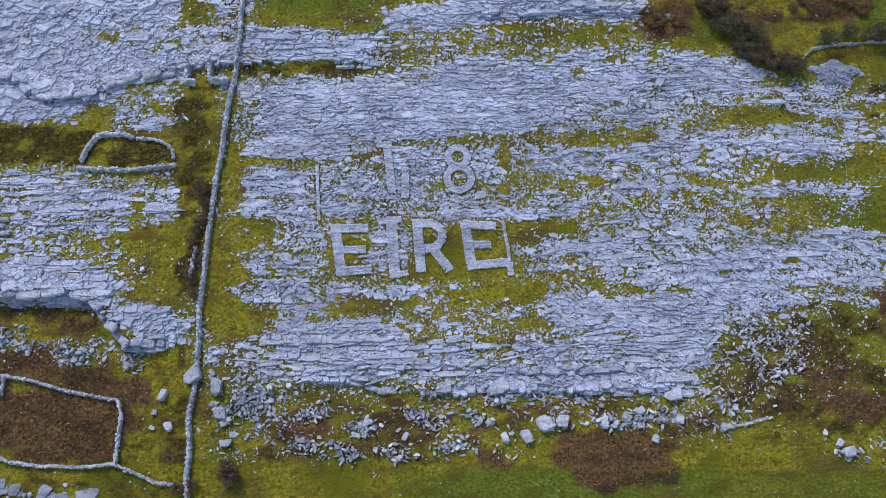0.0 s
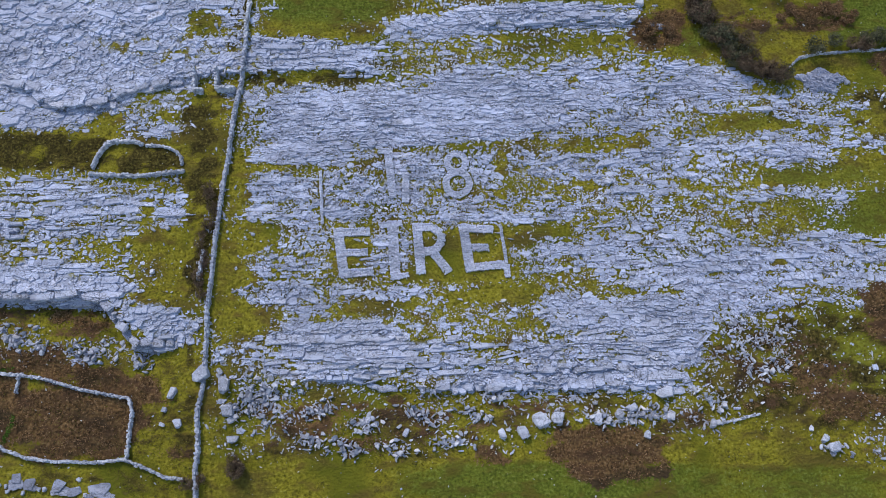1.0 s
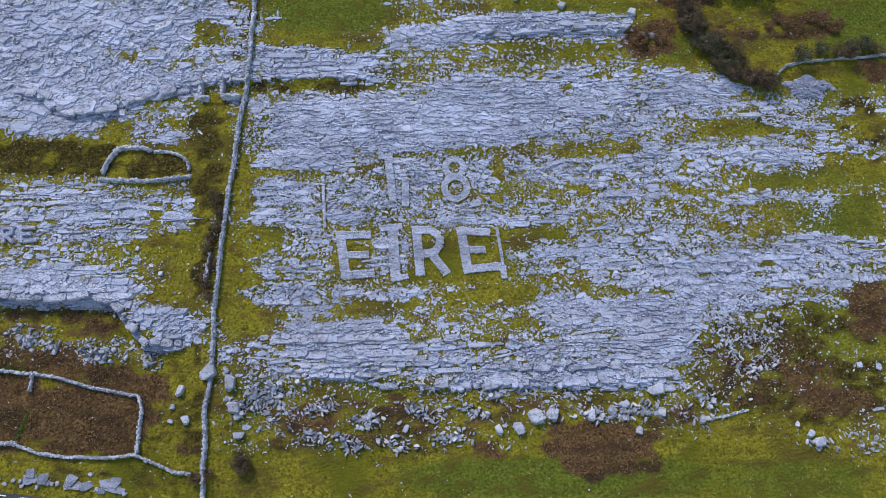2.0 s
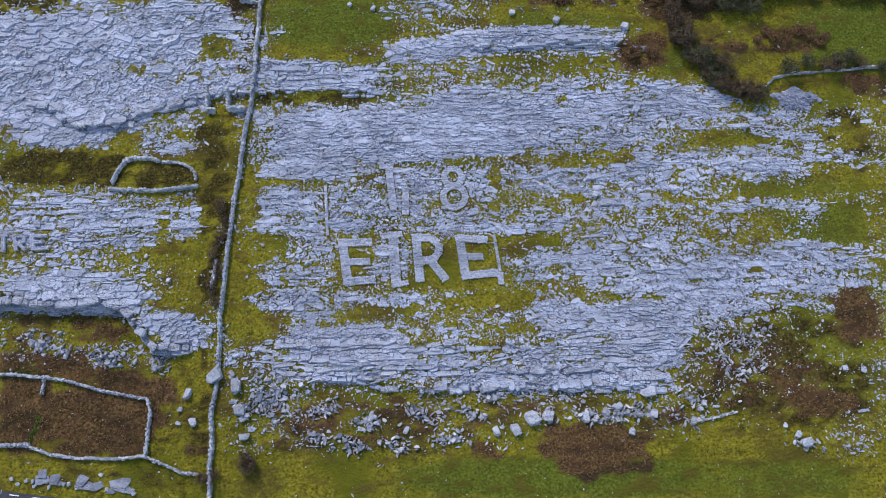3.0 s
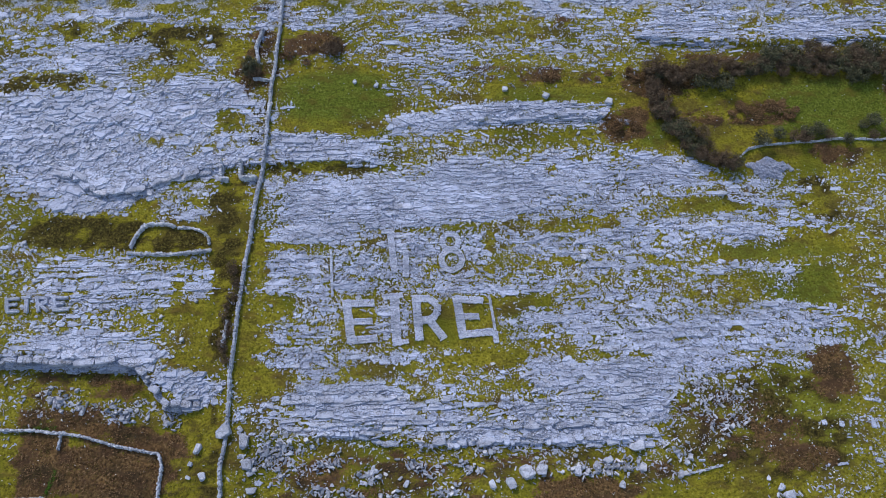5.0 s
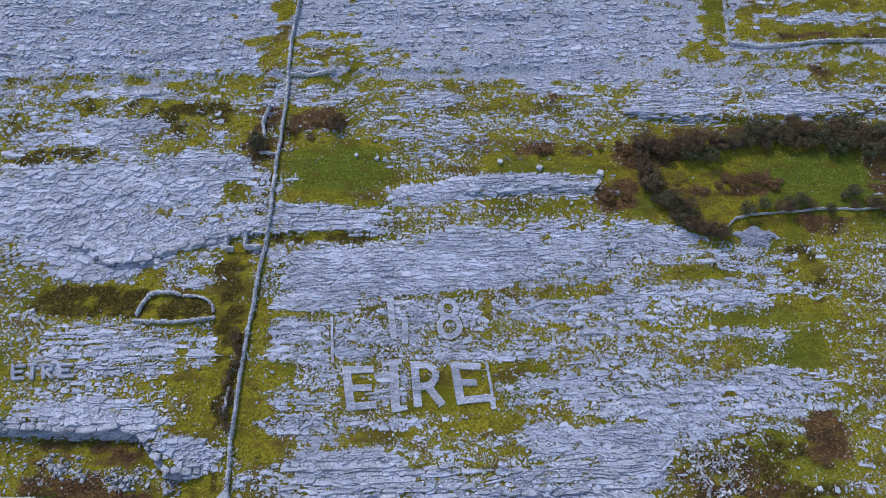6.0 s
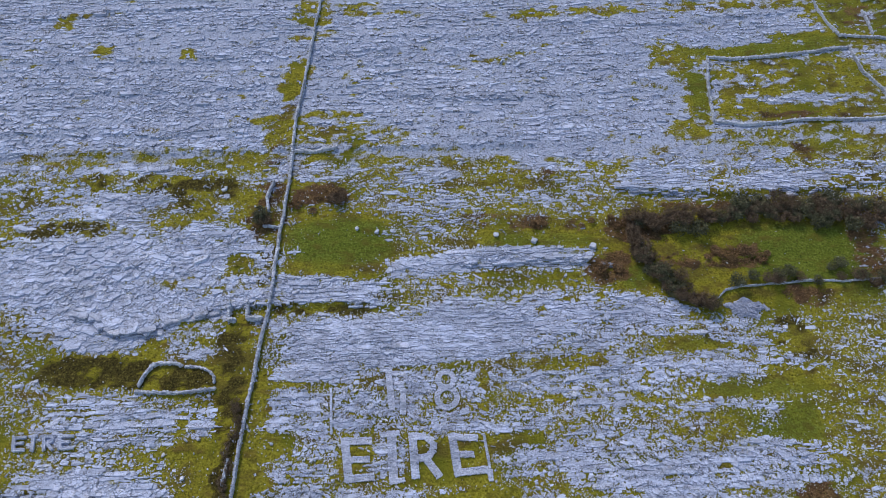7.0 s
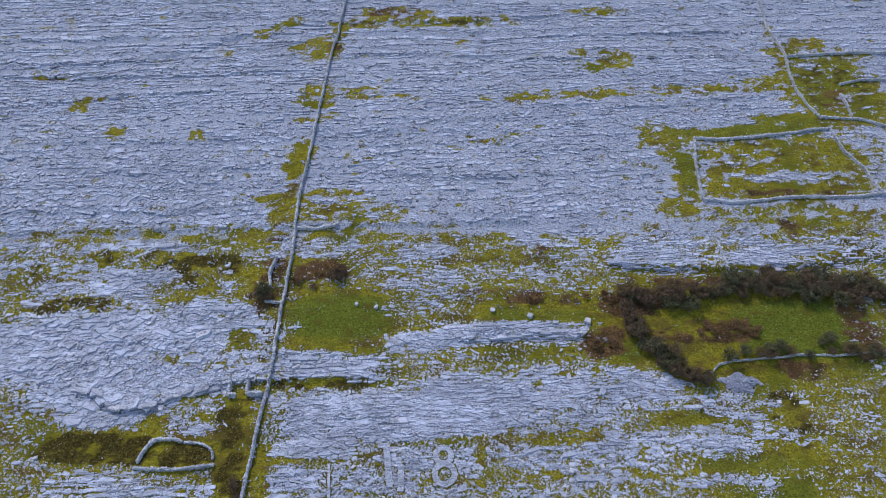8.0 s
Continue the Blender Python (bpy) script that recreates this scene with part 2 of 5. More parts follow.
COVER_D = [
    (-34, 101.2, 5, 1.4, 29.4, -0.23),
    (-79.2, 86, 3.1, 0.8, -0.4, -0.44),
    (-71.2, 78.4, 1.7, 1.8, -0.4, -0.23),
    (-69.3, 79.9, 2.9, 0.6, -0.4, -0.09),
    (-62.6, 71.3, 1.7, 1.5, -0.4, -0.09),
    (-45.7, 70.4, 1.3, 1.4, -0.4, -0.09),
    (-44.6, 93.8, 1.5, 1.4, -0.4, -0.16),
    (36.6, 91, 7.2, 3.4, -0.4, 0.05),
    (33.4, 89.9, 3, 1, -0.4, -0.16),
    (-50.7, 44.6, 27, 5.1, -0.4, 0.35),
    (-29.8, 55.6, 4, 1, -0.4, -0.4),
    (-27.4, 52.6, 2, 3, -0.4, -0.5),
    (-63.7, 46.4, 5.8, 0.7, -0.4, -0.35),
    (-39.4, 46.2, 5.8, 0.7, -0.4, -0.3),
    (-31.6, 46.2, 5.8, 2.1, -0.4, -0.5),
    (-56, 42.4, 18.2, 2.4, -0.4, 0.1),
]
COVER_E = [
    (-56.6, 43, 1.7, 1.6, -0.4, -0.8),
    (-47.5, 42.9, 3.4, 1.3, -0.4, -0.5),
    (-39.6, 41.2, 6.7, 3.1, -0.4, -0.7),
    (-31.9, 40.6, 4.8, 2.7, -0.4, -0.6),
    (-63.9, 36, 5.6, 2.1, -0.4, 0.6),
    (-49.3, 37.7, 7.5, 2.6, -0.4, 0.73),
    (-69.3, 38.7, 2.8, 1.5, -0.4, -0.4),
    (-59.4, 33.1, 6.4, 2.1, -0.4, -0.95),
    (-36.9, 35.8, 7.9, 3.7, -0.4, -0.75),
    (-33.7, 36.8, 2.6, 1.1, -0.4, 0.4),
    (-42.1, 36.4, 2.6, 0.8, -0.4, 0.3),
    (-29.4, 35.2, 3.7, 4.2, -0.4, -0.8),
    (-52.2, 25.4, 23.2, 5.3, -0.4, 0.78),
    (-35.8, 31.7, 6, 2.6, -0.4, 0.83),
    (-30.6, 30.3, 3.6, 1.5, -0.4, 0.58),
    (-29.3, 27.1, 3.6, 1.6, -0.4, -0.78),
]
COVER_F = [
    (-32.4, 23.3, 3.5, 0.4, -0.4, -0.39),
    (-28, 24.2, 2.2, 1.3, -0.4, -0.39),
    (-29.5, 21.4, 3.9, 1.3, -0.4, 0.5),
    (-18.7, 56.2, 4, 0.5, -0.4, -0.4),
    (-20.5, 52.5, 4, 1.8, -0.4, -0.2),
    (-14.4, 51.9, 3, 1.4, -0.4, -0.1),
    (-7.5, 52.2, 1, 1.2, -0.4, -0.5),
    (-17.1, 47.6, 5.9, 2.1, -0.4, -0.5),
    (-9.8, 47.2, 2.1, 2.3, -0.4, -0.5),
    (-2.5, 48.3, 8.8, 1.6, -0.4, 0.3),
    (-6.3, 45.8, 5.8, 1.1, -0.4, -0.1),
    (-20.8, 44.3, 3.4, 1.4, -0.4, 0.5),
    (-10.1, 43.5, 3.9, 1, -0.4, -0.3),
    (8.2, 43.4, 7.7, 3.6, -0.4, -0.4),
    (19.7, 42.4, 5.8, 3.1, -0.4, -0.3),
    (-0.5, 43.7, 4.8, 1.6, -0.4, 0.45),
]
COVER_G = [
    (-19.5, 40.5, 5.7, 2, -0.4, -0.8),
    (-15.2, 31.5, 10.1, 5.6, -0.4, -0.9),
    (-4.3, 39.8, 5.7, 1.1, -0.4, 0.15),
    (-4.7, 37.2, 3.8, 1.5, -0.4, 0.55),
    (2.3, 39, 2.8, 1, -0.4, 0.5),
    (18.4, 39.1, 9.5, 1.2, -0.4, 0.3),
    (3.2, 35, 4.7, 1.9, -0.4, 0.2),
    (-1.9, 31.9, 6, 2, -0.4, 0.35),
    (10.7, 36.5, 4.7, 1.5, -0.4, -0.4),
    (17, 32.3, 11.1, 2.5, -0.4, -0.85),
    (-6, 29.4, 7.3, 0.7, -0.4, -0.65),
    (-15.7, 25.6, 8.5, 1.9, -0.4, -0.78),
    (-2.3, 26.4, 5.6, 1.9, -0.4, 0.65),
    (5.8, 27.4, 4.5, 1.2, -0.4, 0.3),
    (17.3, 24.2, 11.6, 1.3, -0.4, -0.25),
    (1.3, 22.6, 9.7, 1.7, -0.4, -0.1),
]
COVER_H = [
    (25.2, 23.1, 4.4, 1.1, -0.4, 0),
    (18, 28, 12.7, 1.3, -0.4, 0.95),
    (-15.5, 22.7, 8.8, 2.3, -0.4, 0.9),
    (-14.5, 19.8, 7.8, 0.5, -0.4, -0.98),
    (38.3, 51.5, 11, 4.8, -0.4, 0.7),
    (46.4, 52.1, 3, 2.6, -0.4, -0.3),
    (42.4, 52.1, 1.5, 1.2, -0.4, -0.2),
    (43.5, 46.8, 13.7, 2.9, -0.4, 0.5),
    (39.7, 41.7, 9.6, 2.7, -0.4, 0.65),
    (51.4, 42.2, 4.8, 2.7, -0.4, 0.1),
    (28.2, 41.3, 4.8, 3.1, -0.4, 0.1),
    (27.6, 44.6, 3.9, 1.6, -0.4, -0.15),
    (67.5, 48.7, 13.8, 4.1, -0.4, -0.1),
    (65.3, 47.8, 2, 1.4, -0.4, -0.8),
    (65.4, 40.4, 4.8, 1.1, -0.4, -0.5),
    (58, 41.6, 6, 1.6, -0.4, 0.95),
]
COVER_I = [
    (66, 43, 4.8, 0.7, -0.4, 0.8),
    (70.3, 41, 4.8, 1.5, -0.4, -0.1),
    (49.5, 28.5, 20.9, 9.5, -0.4, -1),
    (33.7, 26.7, 5.4, 5.9, -0.4, -1),
    (-45.1, 24.9, 19.3, 8.3, -0.1, 0.83),
    (-32.4, 23.3, 5.2, 3.3, -0.1, 0.5),
    (-30.8, 26.9, 2.6, 1.8, -0.1, -0.78),
    (-35.3, 23.3, 3, 0.3, -0.1, -0.39),
    (-39.1, 24.5, 4.4, 1.6, -0.1, 0.5),
    (-42.2, 18.3, 8, 2.3, -0.1, 0.83),
    (-52.2, 16.4, 5.8, 1.9, -0.1, 0.63),
    (-48.3, 14, 7.9, 1.5, -0.1, 0.5),
    (-36.3, 17.5, 3.3, 1.1, -0.1, -0.78),
    (-35.1, 16.4, 2.5, 0.8, -0.1, 0.3),
    (-32.4, 14.5, 3.6, 0.6, -0.1, -0.65),
    (-41.8, 13.8, 2.2, 1.7, -0.1, -0.91),
]
COVER_J = [
    (-34.5, 12.6, 5.1, 1.3, -3.2, 0.73),
    (-29.7, 12.1, 2.2, 1, -0.1, 0.3),
    (-48.5, 10.1, 9.3, 2.5, -0.1, -1),
    (-29.7, 16.4, 2.3, 3, -0.1, -0.91),
    (-29.5, 8.9, 2.7, 5.1, -0.1, -1),
    (-37, 9.3, 5.7, 2.6, -0.1, -1),
    (-49, 4.8, 7.1, 2.2, -0.1, 0.68),
    (-38.6, 3.5, 7, 1.4, -0.1, 0.63),
    (-33.6, 1.9, 2.9, 1.6, -0.1, 0.6),
    (-49.6, 1.4, 7.7, 2.5, -0.1, 0.63),
    (-39.7, 0.3, 4.9, 1.7, -0.1, 0.63),
    (-29.4, 3.1, 2, 2.8, -0.1, -0.91),
    (-33.3, -1.2, 3.8, 1.5, -0.1, -1),
    (-49, 2.1, 1.4, 0.4, -0.1, -0.52),
    (-44, 1, 2.1, 0.4, -0.1, -0.2),
    (-35.6, 1.7, 0.9, 1.6, -0.1, -0.65),
]
COVER_K = [
    (-43.7, -1.1, 3.5, 0.4, -0.1, -0.39),
    (-32.3, -4.5, 4.5, 4.8, -0.1, -1),
    (-47, -2.8, 9, 1, -0.1, 0.2),
    (-49.8, -2.8, 2.8, 0.3, -0.1, -0.2),
    (-46.1, -4.5, 9, 1, -0.1, 0.68),
    (-45.9, -6.1, 9.7, 1.5, -3, 0.88),
    (-46.8, -7.8, 8.9, 0.9, -3, 0.88),
    (-38, -6.6, 2.8, 0.7, -19.2, 0.78),
    (-36.8, -4.2, 2.8, 1.2, -0.1, -0.39),
    (-37.5, -8.4, 2, 0.4, -0.1, -0.91),
    (-29.8, -10.9, 1.9, 0.8, -0.1, 0.2),
    (-46, -10.9, 9.5, 2, -0.1, -1),
    (-41.5, -21.5, 17.1, 7.2, -0.1, -1),
    (-31.6, -21.2, 4, 9.4, -0.1, -1),
    (-40.7, -28.6, 16.8, 2.7, -0.1, -1),
    (-50, -11.9, 2.7, 0.9, -0.1, 0),
]
COVER_L = [
    (-42.3, -13.9, 4, 1.1, -0.1, -0.2),
    (-34.2, -10.4, 4.3, 1.5, -14.5, 0.88),
    (-31.7, -12, 2.6, 1.2, -0.1, 0.68),
    (-15.6, 28.1, 8.2, 3.6, -0.1, -1),
    (-23.1, 29.5, 1.9, 1.2, -0.1, 0),
    (-16.2, 22.9, 9, 2.1, -3.3, 0.95),
    (-3.3, 26.7, 4.1, 1.7, -0.1, 0.65),
    (-10.3, 27.1, 2.2, 1.3, -0.1, -0.52),
    (-4.3, 22.5, 4.4, 2, -0.1, -0.2),
    (-17.5, 19.6, 8.2, 0.6, -0.1, -1),
    (-10, 14.1, 14.1, 4.4, -0.1, 0.95),
    (-24.5, 14.5, 2.2, 3.8, -0.1, 0.1),
    (-23.7, 13.7, 1.8, 0.6, -0.1, -0.39),
    (-24.6, 10, 2.1, 1.5, -0.1, 0.1),
    (-18.5, 9.6, 6.4, 1.2, -0.1, 0.75),
    (-19.8, 7.8, 4.3, 0.5, -0.1, -0.78),
]
COVER_M = [
    (-8.1, 8.6, 4.3, 0.4, 5.1, -0.52),
    (-19.7, 4.6, 3.9, 2.7, -0.1, 0.6),
    (-25.1, 6, 1.8, 4.7, -0.1, -0.78),
    (-15.5, 5.3, 0.6, 2.9, -0.1, -0.39),
    (-21.4, 3.3, 0.8, 0.4, -0.1, -0.52),
    (-11.2, 4.5, 4.1, 3, -0.1, 0.75),
    (-3.1, 6.7, 4.3, 2.9, -0.1, 0.7),
    (-2.4, 10.4, 4.3, 0.4, 4, -0.65),
    (-9.8, 3.4, 2.1, 0.3, -0.1, -0.2),
    (0.1, 4.9, 1.1, 1.1, -0.1, -0.39),
    (-11.1, 1.6, 13.3, 0.6, -0.1, 0.8),
    (-4.1, -2.5, 11.4, 3.8, -0.1, -0.78),
    (-15.2, -1.1, 3.1, 1.4, -0.1, 0.2),
    (-6.2, -2.2, 2.4, 2.8, -0.1, 0.5),
    (-23.6, -0.4, 4.2, 1.7, -0.1, -0.78),
    (-24.7, -5.9, 3.1, 4.1, -0.1, -0.98),
]
COVER_N = [
    (-18.9, -3.9, 4.5, 1.4, -0.1, 0.65),
    (-17.4, -7.9, 6.1, 1.9, -0.1, 0.6),
    (-6.1, -7, 7.5, 0.6, 2.9, 0.6),
    (-14.4, -3.9, 1.1, 1.5, -0.1, 0.1),
    (-5.4, -8.6, 6.1, 0.7, -0.1, -0.78),
    (-23, -10.3, 3.7, 1.9, -0.1, -1),
    (-11.1, -12.9, 8.4, 2.5, -0.1, 0.97),
    (-21.8, -13.9, 3.4, 1.2, -0.1, 0.35),
    (-1.5, -10, 1.6, 2.7, -0.1, -0.2),
    (-10.6, -16.3, 10, 1.2, -0.1, 0.85),
    (-18.7, -16.2, 4, 1, -0.1, 0.6),
    (-11.8, -21.9, 13.8, 3, -0.1, -0.62),
    (-24, -17.1, 2.7, 1.8, -0.1, 0.1),
    (-10.3, -28.1, 15.5, 2.7, -0.1, -1),
    (16.6, 30.9, 17.3, 0.7, -0.1, -0.85),
    (14.3, 28.4, 11.2, 1.4, -0.1, 0.97),
]
COVER_O = [
    (3.1, 27.2, 3, 1.8, -0.1, 0.65),
    (20.1, 26.3, 4.5, 0.6, -0.1, 0.1),
    (12.6, 24.2, 11.8, 1.7, -0.1, -0.72),
    (16.4, 26.3, 5.2, 0.6, -0.1, 0.45),
    (5.3, 24.2, 2.2, 1.1, -0.1, 0.2),
    (28.3, 26.3, 3.1, 2.9, -0.1, -1),
    (8.8, 16.7, 11.6, 5, -0.1, 0.97),
    (24.2, 19, 9.5, 4.2, -0.1, 0.66),
    (21, 21.3, 1.8, 0.7, -0.1, -0.65),
    (16.9, 19.4, 0.7, 0.5, -0.1, -0.78),
    (13.3, 20.9, 1.8, 0.8, -0.1, 0.1),
    (19.5, 13.7, 8.7, 1.3, -0.1, 0.35),
    (19.4, 10.7, 7.9, 1.4, 3, -0.72),
    (8.7, 11.2, 4.3, 0.4, -0.1, -0.65),
    (3.6, 10.8, 3.2, 0.4, 3, -0.52),
    (5.8, 8.1, 1.8, 2, -0.1, 0.6),
]
COVER_P = [
    (11.8, 8.1, 4.3, 2, -0.1, 0.6),
    (7.5, 8.1, 0.7, 2, -0.1, -0.65),
    (10, 6.2, 1, 0.5, -0.1, -0.65),
    (18.6, 8.1, 5.7, 1.6, -0.1, 0.65),
    (24.2, 8.1, 5.7, 2, -0.1, 0.36),
    (15.6, 5.8, 4.2, 0.4, -0.1, -0.65),
    (10.6, 4.8, 4.2, 0.3, -0.1, -0.65),
    (19.8, 5.1, 2.1, 0.5, -0.1, -0.39),
    (4.3, 4.9, 1.8, 0.7, -0.1, -0.39),
    (12.7, 3.3, 6.3, 0.8, -0.1, 0.5),
    (24.7, 3.9, 4.9, 1.6, -0.1, 0.26),
    (19.7, 2.6, 3.2, 0.7, -0.1, -0.39),
    (2.9, 3, 2.1, 0.6, -0.1, 0.2),
    (8.5, 3.1, 1.3, 0.4, -0.1, -0.39),
    (8.5, 1.6, 8.7, 0.6, -0.1, 0.95),
    (12.6, -0.6, 7.7, 1.5, -0.1, -0.85),
]
COVER_Q = [
    (19.6, 0.2, 2.8, 0.8, -0.1, 0.1),
    (24.5, 1.3, 3.5, 0.6, -0.1, 0.46),
    (24.4, -0.5, 4.2, 1, -0.1, 0.1),
    (3.5, -4.2, 5.5, 3.4, -0.1, -1),
    (10.4, -2.7, 2.1, 0.6, -0.1, 0.1),
    (16, -1.8, 4.2, 1, -0.1, 0.4),
    (4.2, -6.4, 5.1, 0.4, 1.9, 0.45),
    (7.6, -7.4, 5.5, 1.2, -0.1, -0.91),
    (12.8, -4.6, 3.8, 1.2, -0.1, -0.15),
    (6.2, -10, 6.1, 0.7, -0.1, -0.15),
    (23.5, -3.9, 6.2, 2.7, -0.1, 0.36),
    (15.8, -6, 3.4, 0.5, -0.1, -0.52),
    (24, -7.3, 3.4, 0.4, -0.1, -0.65),
    (19.8, -8.2, 1, 0.7, -0.1, -0.78),
    (15.7, -9.1, 4.4, 1.5, -0.1, 0.7),
    (21.1, -10, 7.5, 1.9, -0.1, 0.85),
]
COVER_R = [
    (4.8, -12.6, 5.7, 1.6, -0.1, 0.1),
    (6.8, -13, 1.9, 0.7, -0.1, -0.65),
    (7.8, -10.7, 3.4, 0.4, -0.1, -0.65),
    (13.8, -14, 5.7, 1.8, -0.1, 0.75),
    (1.4, -14.3, 4, 0.9, -0.1, 0.6),
    (5.4, -15.3, 7.7, 0.6, -0.1, 0.85),
    (19.6, -13.8, 4, 1.3, -0.1, 0.6),
    (8.1, -17, 11.3, 1.2, 1.8, 0.9),
    (20.1, -16.7, 8, 1.8, -0.1, 0.85),
    (26.5, -12, 5.7, 4.1, -0.1, 0.98),
    (11.9, -21.9, 13.2, 2.6, -0.1, -0.68),
    (7.8, -28.1, 16.8, 3, -0.1, -1),
    (19, -25.4, 7.3, 2.9, -0.1, -1),
    (46.2, 27.2, 17.9, 6, -0.1, -1),
    (33.3, 18.6, 5.5, 3.2, -0.1, 0.71),
    (38.5, 16.5, 3.6, 1.4, -0.1, 0.51),
]
COVER_S = [
    (33.3, 14.6, 4.3, 1.7, -0.1, 0.21),
    (39.7, 13.9, 6.9, 1.1, -0.1, -1),
    (49, 16.3, 8.7, 2.6, -0.1, -0.25),
    (53.7, 15.8, 2.2, 0.5, -0.1, 0.46),
    (42.9, 16.7, 1.8, 0.8, -0.1, 0.2),
    (48, 16.5, 1.5, 0.8, -0.1, 0.2),
    (46.6, 14.3, 2.9, 0.5, -0.1, 0.2),
    (56, 14.4, 1.8, 2.1, -0.1, -1),
    (32.6, 10.2, 6.4, 1.6, -0.1, 0.46),
    (32.1, 12.5, 2.2, 0.4, -0.1, -0.52),
    (44.6, 11.8, 10.8, 0.7, -0.1, 0.26),
    (53.1, 11.3, 3.6, 0.6, -0.1, 0.36),
    (43.6, 9.5, 4.4, 1.5, -0.1, 0.76),
    (36.5, 9.5, 4.3, 1, -0.1, 0.46),
    (49.2, 8.9, 3, 0.5, -0.1, 0.46),
    (44, 6.9, 11.3, 1.1, -0.1, -0.98),
]
COVER_T = [
    (53.4, 8.1, 3.9, 1.3, -0.1, -1),
    (32.4, 7.2, 5.7, 0.9, -0.1, 0.26),
    (43.1, 4.5, 7.8, 0.5, 2.9, 0.36),
    (52.4, 5.8, 3.5, 0.6, -0.1, 0.16),
    (41.4, 2.3, 13.3, 1.8, -0.1, -0.59),
    (34.8, 2.6, 2.1, 0.8, -0.1, 0.21),
    (47.8, 2.9, 1.3, 1.3, -0.1, 0.2),
    (37.2, 2.2, 1.8, 0.7, -0.1, 0.11),
    (53.3, 2.3, 2.5, 3.2, -0.1, -1),
    (30.5, 1.1, 4.5, 1.3, -0.1, 0.11),
    (44.7, 0.5, 11.2, 0.4, -0.1, -0.72),
    (32.4, -1.3, 6.6, 1, -0.1, 0.26),
    (46.9, -1.3, 8.3, 0.9, -0.1, 0.31),
    (34.7, -6, 7.9, 3.9, -0.1, 0.76),
    (33.1, -4.8, 1, 0.3, -0.1, -0.78),
    (27.4, -7.2, 1.4, 0.4, -0.1, -0.65),
]
COVER_U = [
    (47.7, -4, 7.9, 2.7, -0.1, 0.56),
    (40.3, -3.4, 1.7, 1.1, -0.1, 0.16),
    (40.8, -3.7, 0.8, 0.4, -0.1, -0.91),
    (44.5, -7.8, 6.1, 1.2, -0.1, -0.05),
    (44.8, -10.4, 8.1, 1.7, -0.1, -0.49),
    (35.6, -15.3, 4.2, 4.5, -0.1, -0.49),
    (47.3, -12.7, 6.4, 2.6, -0.1, -0.65),
    (41.2, -18.5, 10.6, 3.8, -0.1, -0.75),
    (40.3, -26.6, 16.9, 4.6, -0.1, -1),
    (50.3, -24.8, 2.3, 1.7, -0.1, -0.39),
    (52.9, -9.3, 2.5, 2.8, -0.1, -1),
]
# the same for plants, with their density
BRACKEN_A = [
    (-10.5, -21.9, 14.5, 3.1, -0.1, 0.42),
    (11.9, -21, 9.9, 1.9, -0.1, 0.42),
    (38.1, -16.6, 7.3, 5.1, -0.1, 0.42),
    (-46.1, -10.6, 10.2, 1.9, -0.1, 0.55),
    (-41.8, -21.9, 6.9, 3.9, -0.1, 1.5),
    (-50.9, -20, 3, 5.4, -0.1, 1.4),
    (-39.3, -17.2, 7.5, 1.6, -9.5, 1.2),
    (-48.3, -14.8, 6.1, 1.2, -3.9, 1.1),
    (19, -25.4, 6.8, 2.8, -0.1, 1.3),
    (5.3, -25.3, 2, 1.4, -0.1, 0.8),
    (27.7, -21.8, 2.6, 1.4, -0.1, 0.7),
    (44.6, -18, 3.2, 2.7, -0.1, 0.85),
    (52.9, -9.1, 2.9, 3.2, -0.1, 1.5),
    (47.6, -20.4, 4, 1.6, -0.1, 0.8),
    (28.3, 26.3, 3.1, 2.9, -0.1, 1.1),
    (39.6, 27.6, 3, 1.6, -0.1, 0.9),
]
BRACKEN_B = [
    (48.6, 28, 4.5, 2, -0.1, 0.9),
    (-6.5, -24.4, 3.6, 1.4, -0.1, 0.5),
    (6, -21.6, 3.6, 1.4, -0.1, 0.45),
    (-30.5, -25.1, 1.8, 0.8, -0.1, 0.7),
    (34.2, -15.3, 3.4, 1.9, -0.1, 0.45),
    (-18.5, 40, 4.7, 2, -0.4, 0.95),
    (-27.1, 40.6, 2.1, 2.7, -0.4, 0.8),
    (16.2, 34.4, 3.9, 1.6, -0.4, 0.9),
    (23.7, 34.3, 1.5, 1, -0.4, 0.7),
    (27.8, 26.5, 3.4, 1.8, -0.4, 1.1),
    (38.4, 27.6, 2.7, 1.3, -0.4, 0.9),
    (47.5, 28, 3.8, 2, -0.4, 0.8),
    (33.7, 33.2, 5.6, 2.5, -0.4, 1),
    (48.5, 37.6, 14.2, 0.8, -0.4, 0.9),
    (9.8, 35.5, 4.7, 1.1, -0.4, 0.5),
    (65.3, 47.8, 2, 1.2, -0.4, 0.6),
]
BRACKEN_C = [
    (18.8, 43.6, 3.9, 2, -0.4, 0.4),
    (70.4, 28.4, 2.9, 5.5, -0.4, 0.75),
    (58.6, 21.5, 3.5, 1.7, -0.4, 0.8),
    (-27.4, 34.2, 3.5, 2.7, -0.4, 0.8),
    (-7.9, 106.3, 5.7, 1.5, -0.4, 0.9),
    (-79.2, 86, 2.9, 0.8, -0.4, 1),
    (-21, 94.9, 1.8, 1.4, -0.4, 0.7),
    (83.1, 79.3, 3.5, 3.9, -0.4, 0.6),
    (67.1, 56, 15.8, 1, -0.4, 0.55),
    (63.8, 48.3, 2.5, 1.1, -0.4, 0.7),
    (-26.5, 48, 2, 2.4, -0.4, 0.6),
]
